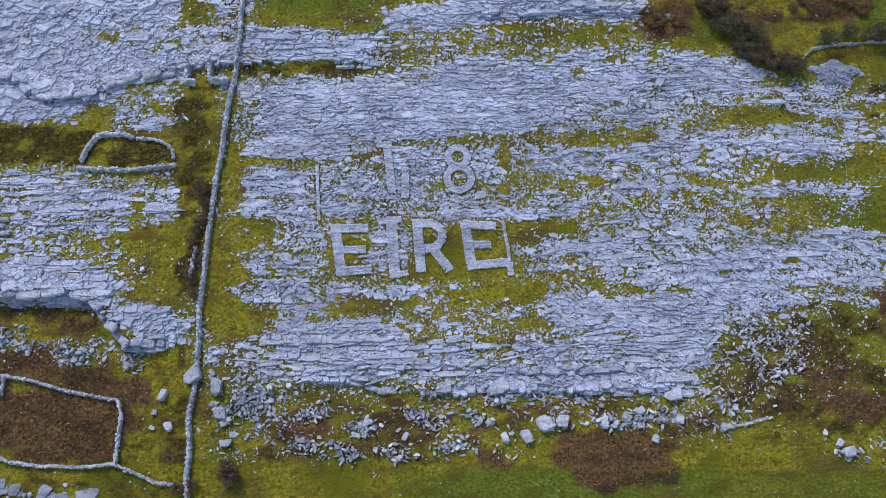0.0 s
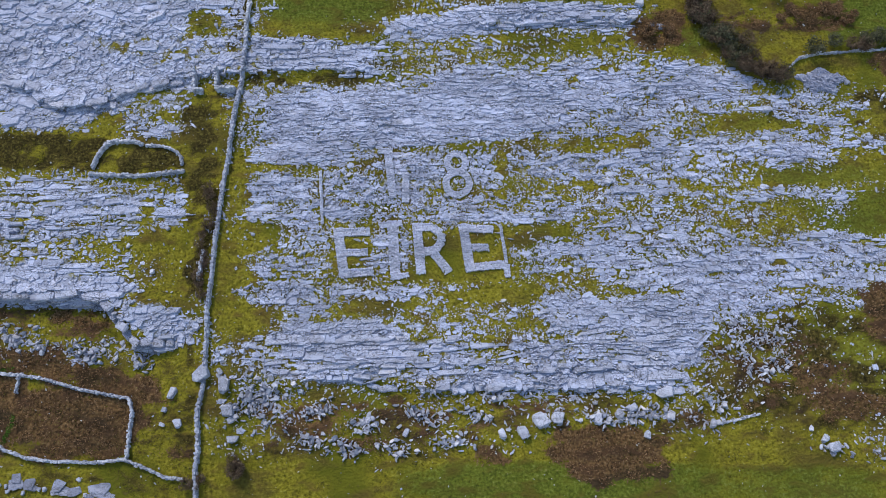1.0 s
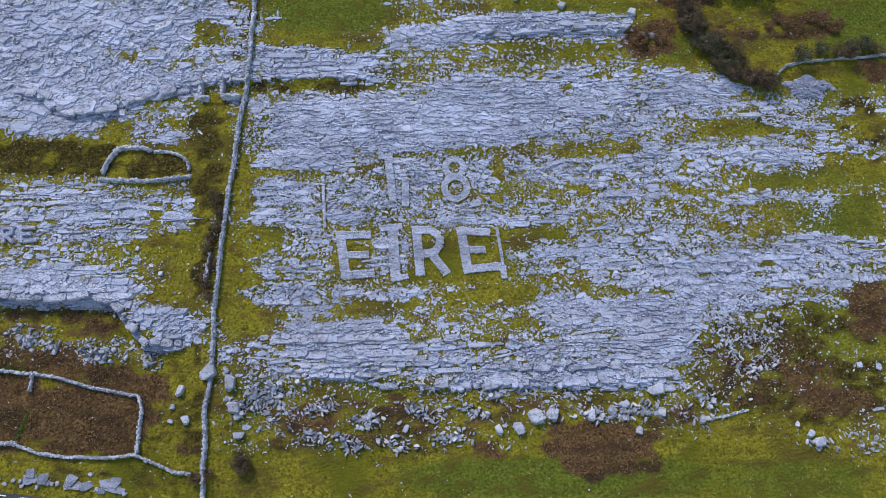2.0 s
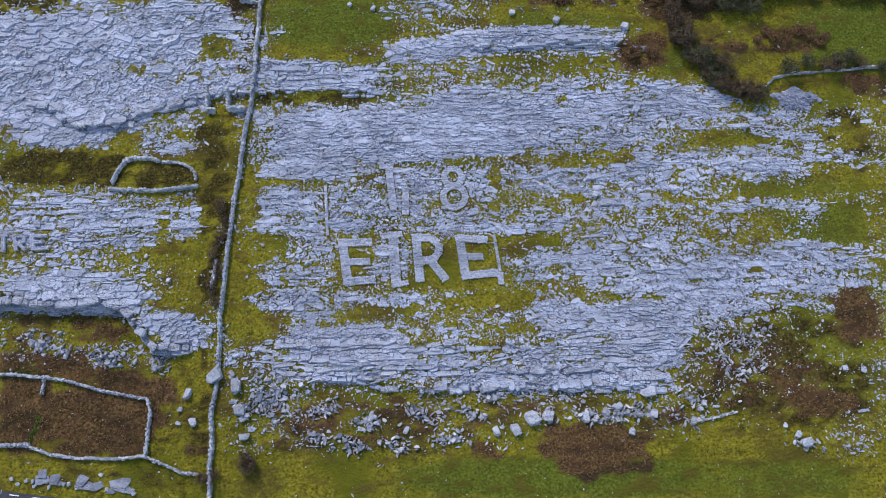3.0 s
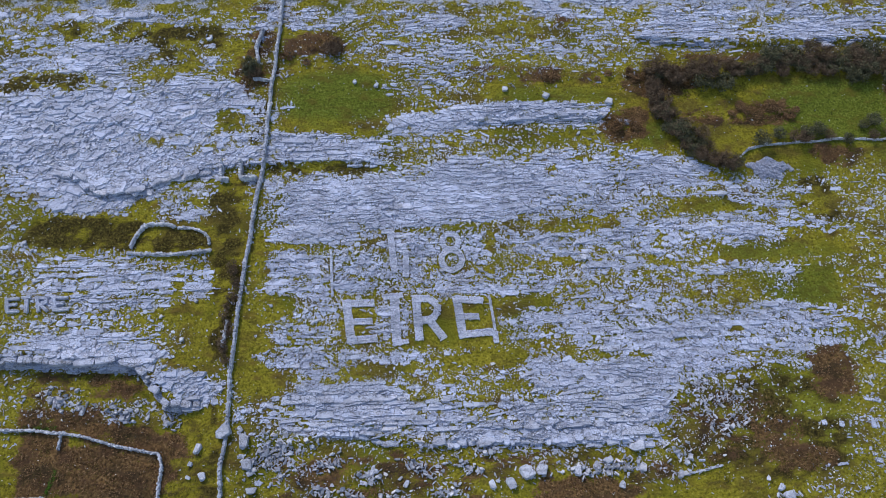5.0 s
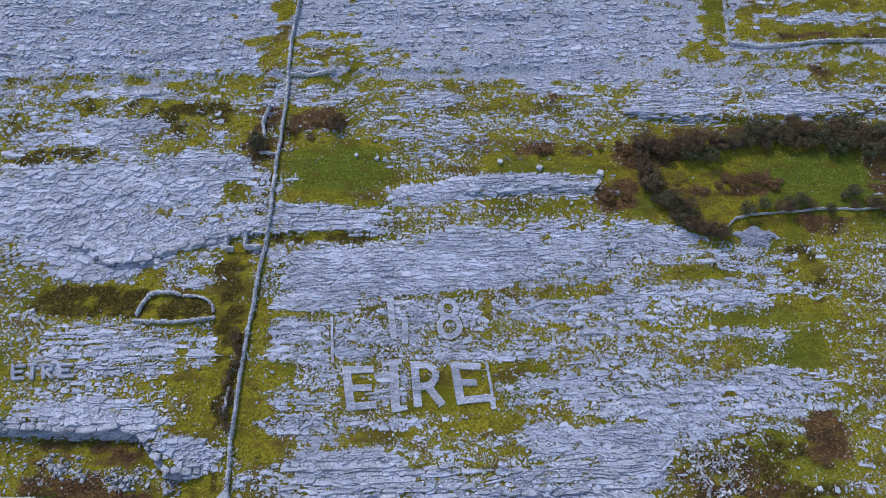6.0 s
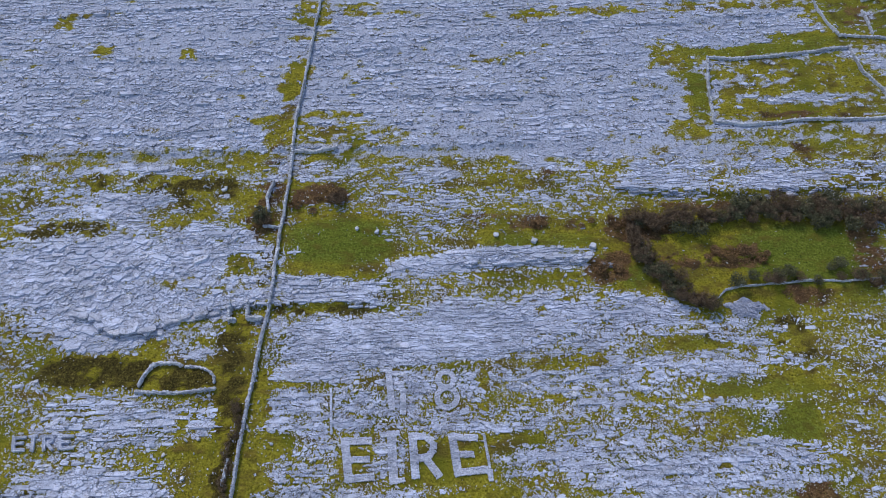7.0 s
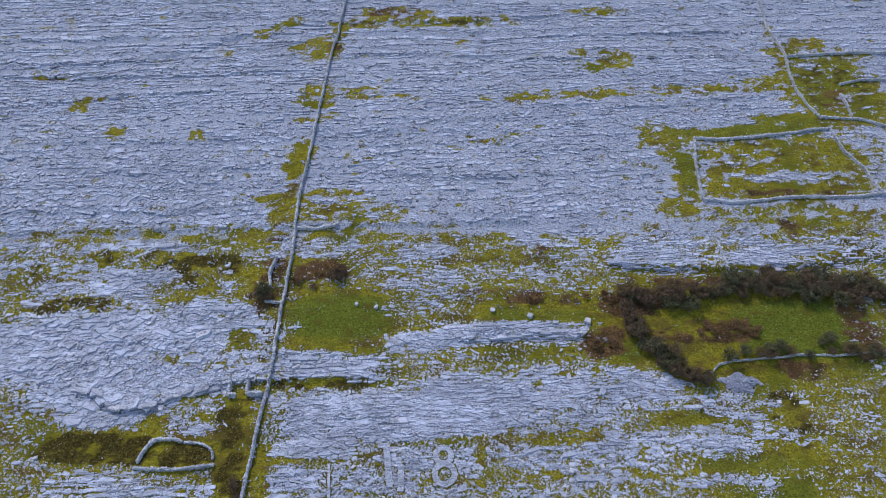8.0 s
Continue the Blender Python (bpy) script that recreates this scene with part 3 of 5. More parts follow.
# real dull turf; outer and lower patches also put lens edge darkening into colour
HEATH_PATCH_A = [
    (42.2, -15.9, 11.4, 7.1, -0.1, 0.74),
    (21.1, -21.3, 13.2, 2.2, -0.1, 0.42),
    (-10.5, -21.9, 15.1, 3.8, -0.1, 0.42),
    (-31.8, -19, 3.3, 9.5, -0.1, 0.35),
    (-45.5, -9.9, 10.9, 1.7, -0.1, 0.6),
    (-40.7, -28.3, 12.9, 1.8, -0.1, 0.35),
    (54.2, 14, 4.3, 4.5, -0.1, 0.5),
    (71.2, 44.3, 11.7, 4.5, -0.4, 0.4),
    (63.5, 62.6, 13, 6.8, -0.4, 0.3),
    (83.7, 84.9, 8.3, 8.2, -0.4, 0.4),
    (-49.2, 10.1, 10.4, 2.2, -0.1, 0.95),
    (-36.6, 9.1, 4.8, 1.9, -0.1, 0.9),
    (-30.5, 12.6, 2.9, 4.5, -0.1, 0.6),
    (-29.1, 5.7, 2, 6.8, -0.1, 0.8),
    (-29.4, -5.2, 0.9, 5.8, -0.1, 0.9),
    (-29.4, -11.9, 0.7, 4, -0.1, 0.6),
]
HEATH_PATCH_B = [
    (-17.5, 19.6, 8.2, 0.7, -0.1, 0.7),
    (-22.6, 19.8, 2.2, 1.1, -0.1, 1),
    (-26.1, 26.5, 1, 4.8, -0.1, 0.8),
    (-28.6, -21.6, 0.9, 5.6, -0.1, 0.5),
    (-59.4, 33.1, 6.4, 1.8, -0.4, 1.3),
    (-39.5, 41, 7.1, 2.4, -0.4, 0.95),
    (-56.6, 43, 1.6, 1.3, -0.4, 0.9),
    (-47.5, 42.9, 3.3, 1.1, -0.4, 0.8),
    (-28.9, 31.1, 2.7, 2, -0.4, 0.7),
    (-40.9, 37.4, 3.7, 1.1, -0.4, 0.6),
    (-66.9, 40.3, 3.8, 1.1, -0.4, 0.5),
    (-15.4, 102.6, 7.5, 0.9, -0.4, 0.7),
    (9.8, 102.8, 7.6, 0.9, -0.4, 0.6),
]
# real green turf, heavier at right and foot partly to stand in for vignetting
PASTURE_A = [
    (48.3, -15.3, 7.4, 6.5, -0.1, 0.75),
    (63.7, 71.9, 19.1, 3.7, -0.4, 0.8),
    (83.2, 83.3, 9.4, 9.7, -0.4, 0.75),
    (48.7, 61.4, 2.2, 8.1, -0.4, 0.8),
    (65.6, 50.9, 17.5, 3.7, -0.4, 0.5),
    (67.9, 62.6, 16.2, 6.8, -0.4, 0.4),
    (79.4, 58.6, 6.2, 7.6, -0.4, 0.5),
    (-15.2, 31.2, 9.2, 4.3, -0.4, 1.1),
    (61.3, 28.4, 12.7, 5.5, -0.4, 1.2),
    (41.8, 26.6, 6.3, 4.9, -0.4, 0.45),
    (31.7, 24.7, 2.5, 2.3, -0.4, 0.9),
    (16.9, 31.1, 10.1, 1.8, -0.4, 0.75),
    (68.4, 21.6, 5.3, 2.4, -0.4, 0.7),
    (14.3, -28.4, 19.4, 2.5, -0.1, 1.1),
    (40.1, -28.7, 11.6, 2.3, -0.1, 0.85),
    (50.5, 2.3, 6.3, 3.9, -0.1, 0.85),
]
PASTURE_B = [
    (46.9, 7.3, 9.2, 1.6, -0.1, 0.75),
    (41.2, 13.9, 6.5, 1.5, -0.1, 0.6),
    (55.4, 17.8, 4.4, 4.6, -0.1, 0.5),
    (-17.1, 28.1, 4.5, 2.8, -0.1, 0.7),
]
RUBBLE = [
    (-9.5, 4.7, 5.0, 3.0, 0, 0.5),
    (5.6, -20.8, 20.7, 2.4, 0, 0.45),
    (-14.4, -22.8, 3.7, 2.6, 0, 1.0),
    (-20.9, -18.1, 4.4, 2.4, 0, 0.9),
    (36.3, -13.8, 7.9, 4.8, 14, 0.35),
    (39.9, -10.0, 8.0, 1.8, 14, 0.3),
    (10.0, 6.5, 6.1, 3.4, 0, 0.5),
    (-40.3, -13.5, 8.4, 1.2, -8, 0.4),
    (44.6, -24.6, 4.3, 2.3, 0, 0.4),
    (-2.8, 6.5, 4.0, 2.4, 0, 0.5),
    (8.9, -11.9, 5.1, 2.5, 0, 0.6),
    (60.4, 51.0, 21.1, 3.0, 3, 0.7),
    (50.2, 19.2, 4.0, 1.5, -0, 1.0),
    (50.9, -25.3, 4.1, 3.0, -10, 0.5),
    (-50.9, -11.4, 1.8, 1.3, -0, 1.0),
    (-41.4, -12.5, 3.6, 0.9, -5, 1.0),
]
RUBBLE_B = [
    (-34.8, -14.1, 1.3, 1.0, -0, 1.0),
    (-44.5, 24.4, 17.6, 5.6, 0, 0.5),
    (39.4, -2.3, 9.9, 2.6, 0, 0.3),
    (26.9, -11.9, 5.8, 3.1, 0, 0.3),
    (7.5, -15.0, 10.2, 1.3, 0, 0.2),
]
BEDROCK = [
    (26.2, -11.6, 5.5, 3.1, 4, 1.2),
    (-46.9, -6.2, 9.2, 1.9, -8, 1.0),
    (-33.8, -10.7, 3.9, 1.9, -8, 1.2),
    (-9.1, -11.9, 9.6, 1.4, 0, 0.6),
    (-6.4, -15.6, 12.7, 0.9, -3, 0.3),
    (7.9, 1.8, 13.3, 0.6, 2, 1.0),
    (-1.5, 16.7, 17.3, 2.9, 3, 0.5),
    (-45.5, 3.7, 10.1, 2.0, -5, 0.7),
    (-36.7, 32.0, 7.6, 2.4, -6, 1.4),
    (-47.9, 31.6, 18.7, 4.1, -0, 0.6),
    (41.2, 41.6, 10.8, 1.8, -0, 0.9),
    (62.9, 41.7, 10.1, 1.4, 4, 1.0),
    (17.4, 28.2, 12.1, 1.0, 2, 0.9),
    (-67.9, 92.6, 60.4, 15.1, -0, 0.9),
    (16.9, 95.5, 49.1, 10.2, -0, 0.7),
]
PLATES = [
    (-46.3, 22.2, 18.3, 7.3, -5, 1.2),
    (-49.8, 16.3, 8.2, 2.6, 5, 1.0),
    (-1.6, 26.7, 6.4, 1.5, 0, 0.9),
    (-56.1, 27.6, 23.8, 6.0, -0, 1.0),
    (-2.0, 27.2, 6.4, 1.6, -0, 0.8),
    (-50.1, 41.2, 29.3, 4.5, -0, 0.6),
    (-33.8, -10.7, 3.9, 1.9, 0, 0.8),
    (-45.6, -6.6, 8.6, 1.4, -8, 0.8),
]

def laid(patches, x, y):
    total = np.zeros_like(x)
    for cx, cy, a, b, turn, weight in patches:
        c, s = math.cos(radians(turn)), math.sin(radians(turn))
        u, v = ((x - cx) * c + (y - cy) * s) / a, ((y - cy) * c - (x - cx) * s) / b
        total += weight / (1 + np.exp(np.clip((np.sqrt(u * u + v * v) - 1) * 5, -40, 40)))
    return total


GRID = 0.25
GRID_X, GRID_Y = np.arange(-112, 116, GRID), np.arange(-40, 128, GRID)


def spread(patches, ground=None):
    """Lays patches with squarish soft edges on a grid: over one another on a ground, or each at its density."""
    out = np.zeros((len(GRID_Y), len(GRID_X))) if ground is None else ground.copy()
    for cx, cy, a, b, turn, weight in patches:
        reach = 1.9 * (a + b * 0.2) + 1.0
        i = slice(*np.searchsorted(GRID_X, (cx - reach, cx + reach)))
        deep = 2.2 * b + a * abs(math.sin(radians(turn))) * 1.5 + 1.0
        j = slice(*np.searchsorted(GRID_Y, (cy - deep, cy + deep)))
        x, y = np.meshgrid(GRID_X[i] - cx, GRID_Y[j] - cy)
        c, s = math.cos(radians(turn)), math.sin(radians(turn))
        u, v = (x * c + y * s) / a, (y * c - x * s) / b
        r = (np.abs(u) ** 3 + np.abs(v) ** 3) ** (1 / 3)
        lay = 1 / (1 + np.exp(np.clip((r - 1) * min(9, max(4, b / 0.22)), -40, 40)))
        out[j, i] = np.maximum(out[j, i], weight * lay) if ground is None else out[j, i] * (1 - lay) + weight * lay
    return out


def lie(layer, x, y):
    """The value of a layer at places on the hillside."""
    u = np.clip((x - GRID_X[0]) / GRID, 0, len(GRID_X) - 1.001)
    v = np.clip((y - GRID_Y[0]) / GRID, 0, len(GRID_Y) - 1.001)
    i, j = u.astype(int), v.astype(int)
    u, v = u - i, v - j
    return (layer[j, i] * (1 - u) + layer[j, i + 1] * u) * (1 - v) + (layer[j + 1, i] * (1 - u) + layer[j + 1, i + 1] * u) * v


HIGH = np.repeat(np.interp(GRID_Y, [-40, -28, -24, 40, 48, 128], [-1, -1, -0.3, -0.2, 0.85, 0.85])[:, None], len(GRID_X), 1)
ROCKS = spread(COVER_A + COVER_B + COVER_C + COVER_D + COVER_E + COVER_F + COVER_G + COVER_H + COVER_I + COVER_J + COVER_K + COVER_L + COVER_M + COVER_N + COVER_O + COVER_P + COVER_Q + COVER_R + COVER_S + COVER_T + COVER_U, HIGH)
FERNS, MOOR, MEADOW = spread(BRACKEN_A + BRACKEN_B + BRACKEN_C), spread(HEATH_PATCH_A + HEATH_PATCH_B), spread(PASTURE_A + PASTURE_B)
LOOSE = RUBBLE + RUBBLE_B


def rock_level(x, y):
    """Above zero the limestone lies bare."""
    dx = x + 0.9 * wave(x / 3, y / 2.5, 91) + 0.4 * wave(x / 0.9, y / 0.9, 94)
    dy = y + 0.35 * wave(x / 3, y / 2, 92) + 0.2 * wave(x / 0.9, y / 0.7, 95)
    cover = lie(ROCKS, dx, dy)
    level = 0.08 + 0.56 * cover + 0.28 * cover**3
    rough = 0.85 + 0.4 * np.clip((y - 42) / 6, 0, 1)
    return level + rough * (0.28 * waves(x / 5, y / 1.3, 3) + 0.50 * waves(x / 1.5, y / 0.7, 11, 3) + 0.42 * waves(x / 0.7, y / 0.5, 13, 2))


# terrace edges: x, y along the lip, height of the riser, reach of the tread
TERRACES = [
    ([(-23, -18.1), (-17.7, -18.1), (-11.5, -17.2), (-5.1, -18.4), (7.5, -18.1), (20, -18.2), (28.9, -18.0)], 0.75, 5.0),
    ([(-16, -15.9), (-8, -16.2), (0, -15.6), (10, -16.3), (22, -15.9)], 0.4, 3.0),
    ([(-20, -13.4), (-8, -13.0), (4, -13.6), (12, -13.2)], 0.3, 2.5),
    ([(-75, -6.0), (-50.6, -7.8), (-42.8, -7.8), (-39.9, -8.2), (-38.1, -10.4), (-35.2, -12.9), (-30.8, -12.9)], 2.2, 6.0),
    ([(-56, 19.6), (-51.8, 19.0), (-50.2, 17.0), (-47.0, 16.5), (-42.0, 16.6), (-40.2, 17.8), (-36.0, 19.2), (-31.5, 20.0), (-18.3, 20.6), (-7.8, 20.1)], 0.65, 4.0),
    ([(2.0, 26.8), (6.2, 27.0), (14.5, 27.2), (25.6, 27.4), (29.5, 27.0)], 0.6, 4.0),
    ([(30, 40.4), (47.6, 39.6), (62.4, 39.8), (76.7, 41.4), (95, 42)], 0.8, 5.0),
    ([(-110, 47.5), (-56.7, 48.0), (-24.5, 48.9), (-10, 48.9), (20, 49.5)], 0.45, 5.0),
    ([(-110, 88), (-60, 91), (-32.9, 102.1), (-19.1, 103.0), (4.8, 102.8), (43.1, 106.3), (110, 108)], 0.4, 5.0),
    ([(-110, 97), (-93.6, 97.1), (-42.2, 97.7), (-30, 99.5)], 0.4, 3.0),
    ([(-110, 86.8), (-89.9, 86.6), (-59.3, 86.4), (-31.2, 88.1), (-26, 88.6)], 0.45, 3.0),
    ([(-110, 77.5), (-87.1, 78.2), (-57.0, 81.4), (-44, 82.6)], 0.4, 3.0),
    ([(-80, 68.2), (-72.8, 68.5), (-45.5, 69.0), (-34, 69.6)], 0.3, 3.0),
    ([(-110, 52.6), (-78.2, 52.3), (-47.4, 52.0), (-30, 52.4)], 0.35, 3.0),
    ([(-20, 92.8), (-17.3, 93.1), (28.7, 91.1), (60, 92)], 0.3, 3.0),
    ([(-19, 99), (-17.7, 99.3), (33.2, 98.6), (70, 99.5)], 0.35, 3.0),
    ([(-26, 71.2), (-22.6, 71.4), (-4.7, 70.7), (8, 71.6)], 0.3, 3.0),
    ([(-10, 74.2), (-7.0, 74.3), (4.3, 73.9), (12, 74.4)], 0.3, 2.0),
    ([(20, 78), (40, 77.2), (70, 80)], 0.3, 3.0),
    ([(-12, 60.5), (10, 59.7), (36, 61)], 0.3, 3.0),
    ([(-75, 62), (-55, 61.2), (-30, 62.5)], 0.3, 3.0),
]


def relief(x, y):
    z = np.zeros_like(x)
    for lip, rise, reach in TERRACES:
        lx, ly = np.array(lip).T
        d = y - np.interp(x, lx, ly) - 0.35 * wave(x / 3.0, y * 0 + rise, 31) - 0.3 * wave(x / 0.9, y * 0 + rise, 37)
        ends = np.clip((x - lx[0]) / 4, 0, 1) * np.clip((lx[-1] - x) / 4, 0, 1)
        step = np.clip(d / 0.35, -1, 1) * 0.5
        z += ends * rise * step * np.exp(-np.abs(d) / reach)
    z += 0.28 * waves(x / 7, y / 4, 51) + 0.08 * waves(x / 1.3, y / 0.8, 57, 2)
    return z


def land(x, y):
    x, y = np.asarray(x, float), np.asarray(y, float)
    far = np.clip(1.4 - np.maximum(np.abs(x) / 130, np.abs(y - 40) / 100), 0, 1)
    base = HILL * (60 + 190 * np.tanh((y - 60) / 190))
    near = HILL * y
    blend = np.clip((np.abs(y - 42) - 85) / 40, 0, 1)
    return near * (1 - blend) + base * blend + relief(x, y) * far


def land_at(x, y):
    return float(land(np.array([x]), np.array([y]))[0])


def part(name, bm, material, parent=None, label="", kind=""):
    """Links a bmesh as one mesh object, under a thing where one is given."""
    me = bpy.data.meshes.new(name)
    bm.to_mesh(me)
    bm.free()
    me.materials.append(material)
    ob = new(name, me)
    ob.parent = parent
    return tagged(ob, label, kind=kind)


def sheet(name, verts, faces, material, parent=None):
    """Links plain lists of corners and faces as one mesh object."""
    me = bpy.data.meshes.new(name)
    me.from_pydata(verts, [], faces)
    me.materials.append(material)
    ob = new(name, me)
    ob.parent = parent
    return ob


def ragged(layer, x, y, amount):
    """Patches with torn edges and gaps."""
    dx, dy = x + 1.3 * waves(x / 2.6, y / 2.2, 93, 2), y + 0.8 * waves(x / 2.0, y / 1.6, 94, 2)
    return lie(layer, dx, dy) * (1 + amount * waves(x / 1.7, y / 1.0, 95, 3)) + 0.1 * amount * waves(x / 0.8, y / 0.6, 97, 2)


def build_ground():
    def lines(lo, hi, step, reach):
        core = np.arange(lo, hi + step / 2, step)
        out = step * np.cumsum(1.35 ** np.arange(1, 40))
        out = out[out < reach]
        return np.concatenate([lo - out[::-1], core, hi + out])

    xs, ys = lines(-106, 112, 0.55, 2400), lines(-36, 122, 0.5, 2400)
    X, Y = np.meshgrid(xs, ys)
    x, y = X.ravel(), Y.ravel()
    z = land(x, y)
    bare = rock_level(x, y)
    z = z - 0.06 * np.clip(bare, 0, 1) + 0.05 * wave(x / 0.5, y / 0.5, 77) * (bare < 0)
    w, h = len(xs), len(ys)
    i = np.arange(w * h).reshape(h, w)
    faces = np.stack([i[:-1, :-1], i[:-1, 1:], i[1:, 1:], i[1:, :-1]], -1).reshape(-1, 4)
    ob = sheet("ground", np.stack([x, y, z], 1).tolist(), faces.tolist(), GROUND)
    fern, moor = ragged(FERNS, x, y, 0.8) + 0.24 * np.clip(laid(LOOSE, x, y), 0, 1) * (y < 2), ragged(MOOR, x, y, 1.5)
    for name, values in (("bare", bare + 0.35 * np.clip((y - 40) / 8, 0, 1) + 0.3 * np.clip(laid(PLATES, x, y), 0, 1)), ("pasture", lie(MEADOW, x, y)), ("bracken", fern), ("heath", moor)):
        a = ob.data.attributes.new(name, "FLOAT", "POINT")
        a.data.foreach_set("value", values.astype(np.float32))
    ob.data.shade_smooth()
    return tagged(ob, "olive turf and brown bracken between bare grey limestone", "ground", kind="structure")


build_ground()


# ---- the limestone pavement ----
RINGS = {
    6: np.array([(-1.0, -0.75), (-0.1, -1.0), (1.0, -0.8), (1.0, 0.7), (0.15, 1.0), (-1.0, 0.8)]),
    5: np.array([(-1.0, -0.6), (0.4, -1.0), (1.0, 0.1), (0.3, 1.0), (-0.9, 0.8)]),
    4: np.array([(-1.0, -0.5), (0.7, -1.0), (1.0, 0.6), (-0.6, 1.0)]),
}


def blocks(x, y, z, a, b, t, yaw, tilt_x, tilt_y, sunk, rough=0.22, corners=6):
    """Flat-topped broken blocks: centre, half length, half width, thickness, turn and lean; returns corners and faces."""
    n, m = len(x), corners
    ring = RINGS[m][None] * (1 + rng.uniform(-rough, rough * 0.6, (n, m, 2)))
    ring[:, :, 0] *= np.where(rng.random(n) < 0.42, 1, -1)[:, None]
    flip = ring[:, 0, 0] > 0
    ring[flip] = ring[flip, ::-1]
    u, v = ring[:, :, 0] * a[:, None], ring[:, :, 1] * b[:, None]
    c, s = np.cos(yaw)[:, None], np.sin(yaw)[:, None]
    verts = np.empty((n, 2 * m, 3))
    for k, grow in ((0, 0.94), (m, 1.06)):
        verts[:, k:k + m, 0] = x[:, None] + (u * c - v * s) * grow
        verts[:, k:k + m, 1] = y[:, None] + (u * s + v * c) * grow
    uneven = np.minimum(0.03, 0.25 * t)[:, None] * rng.uniform(-1, 1, (n, m))
    verts[:, :m, 2] = z[:, None] + t[:, None] + u * tilt_x[:, None] + v * tilt_y[:, None] + uneven
    verts[:, m:, 2] = z[:, None] - sunk[:, None]
    base = (np.arange(n) * 2 * m)[:, None]
    faces = (base + np.arange(m)).tolist()
    for k in range(m):
        faces += (base + np.array([m + k, m + (k + 1) % m, (k + 1) % m, k])).tolist()
    return verts.reshape(-1, 3).tolist(), faces


def in_reach(x, y):
    """The stretch of hillside that is built piece by piece."""
    return np.abs(x) < 62 + 0.37 * (y + 34)


def drift(x, y):
    return 1.5 * waves(x / 38, y / 22, 61, 2) + 0.035 * x


# strokes of the stone letters and numerals: line of points and width
def loop(cx, cy, rx, ry):
    return [(cx + rx * math.cos(k * math.pi / 12), cy + ry * math.sin(k * math.pi / 12)) for k in range(25)]


BIG_E = [([(-12.4, 0.0), (-11.6, -5.1)], 1.15), ([(-12.3, -0.1), (-8.9, 0.0)], 0.95), ([(-12.0, -2.6), (-9.0, -2.5)], 0.85), ([(-11.6, -5.1), (-8.4, -4.8)], 0.95)]
BIG_I = [([(-5.9, 0.9), (-5.4, -5.4)], 1.2), ([(-7.2, 0.8), (-4.9, 1.0)], 0.7), ([(-5.6, -5.5), (-4.0, -5.2)], 0.6)]
BIG_R = [([(-2.9, 0.6), (-2.4, -4.7)], 1.1), ([(-2.8, 0.5), (-1.0, 0.5), (0.0, -0.3), (0.1, -1.2), (-0.7, -2.2), (-2.5, -2.4)], 0.95), ([(-1.0, -2.3), (0.8, -4.6)], 1.0)]
LAST_E = [([(2.7, 0.5), (3.5, -4.4)], 1.1), ([(2.8, 0.4), (6.1, 0.3)], 0.9), ([(3.1, -1.9), (5.5, -1.9)], 0.8), ([(3.5, -4.3), (7.4, -4.0)], 0.95)]
EIGHT = [(loop(1.9, 8.6, 1.15, 1.15), 0.75), (loop(2.05, 6.0, 1.45, 1.45), 0.8)]
TALL_BAR = [([(-6.6, 10.0), (-5.9, 4.5)], 0.9), ([(-7.6, 10.1), (-6.2, 10.2)], 0.65)]
SHORT_BAR = [([(-4.3, 7.0), (-4.3, 3.8)], 0.85)]
END_BAR = [([(7.2, 0.7), (7.9, -3.8)], 0.35), ([(7.9, -4.2), (8.0, -5.3)], 0.7)]
SIDE_BAR = [([(-14.9, 7.5), (-14.6, 4.0), (-14.4, 1.2)], 0.35)]
LOW_E = [([(-58.8, 0.6), (-58.4, -1.1)], 0.42), ([(-58.8, 0.6), (-57.2, 0.7)], 0.36), ([(-58.6, -0.2), (-57.4, -0.1)], 0.36), ([(-58.4, -1.1), (-56.9, -1.0)], 0.36)]
LOW_I = [([(-56.1, 0.8), (-55.8, -1.1)], 0.46), ([(-56.6, 0.8), (-55.7, 0.9)], 0.36)]
LOW_R = [([(-54.7, 0.8), (-54.2, -1.0)], 0.42), ([(-54.7, 0.8), (-53.6, 0.8), (-53.3, 0.3), (-53.7, -0.1), (-54.4, -0.2)], 0.36), ([(-54.0, -0.2), (-53.1, -1.0)], 0.36)]
LOW_END_E = [([(-52.4, 0.8), (-52.0, -0.9)], 0.42), ([(-52.4, 0.8), (-50.6, 0.8)], 0.36), ([(-52.2, 0.0), (-51.0, 0.0)], 0.36), ([(-52.0, -0.9), (-50.2, -0.8)], 0.36)]
SIGNS = BIG_E + BIG_I + BIG_R + LAST_E + EIGHT + TALL_BAR + SHORT_BAR + END_BAR + SIDE_BAR + LOW_E + LOW_I + LOW_R + LOW_END_E


def off_signs(x, y, margin=0.0):
    """Where no stroke of a letter lies."""
    clear = np.ones(len(x), bool)
    for points, width in SIGNS:
        for (x0, y0), (x1, y1) in zip(points, points[1:]):
            dx, dy = x1 - x0, y1 - y0
            s = np.clip(((x - x0) * dx + (y - y0) * dy) / (dx * dx + dy * dy), 0, 1)
            clear &= np.hypot(x - x0 - s * dx, y - y0 - s * dy) > width / 2 + 0.1 + margin
    return clear


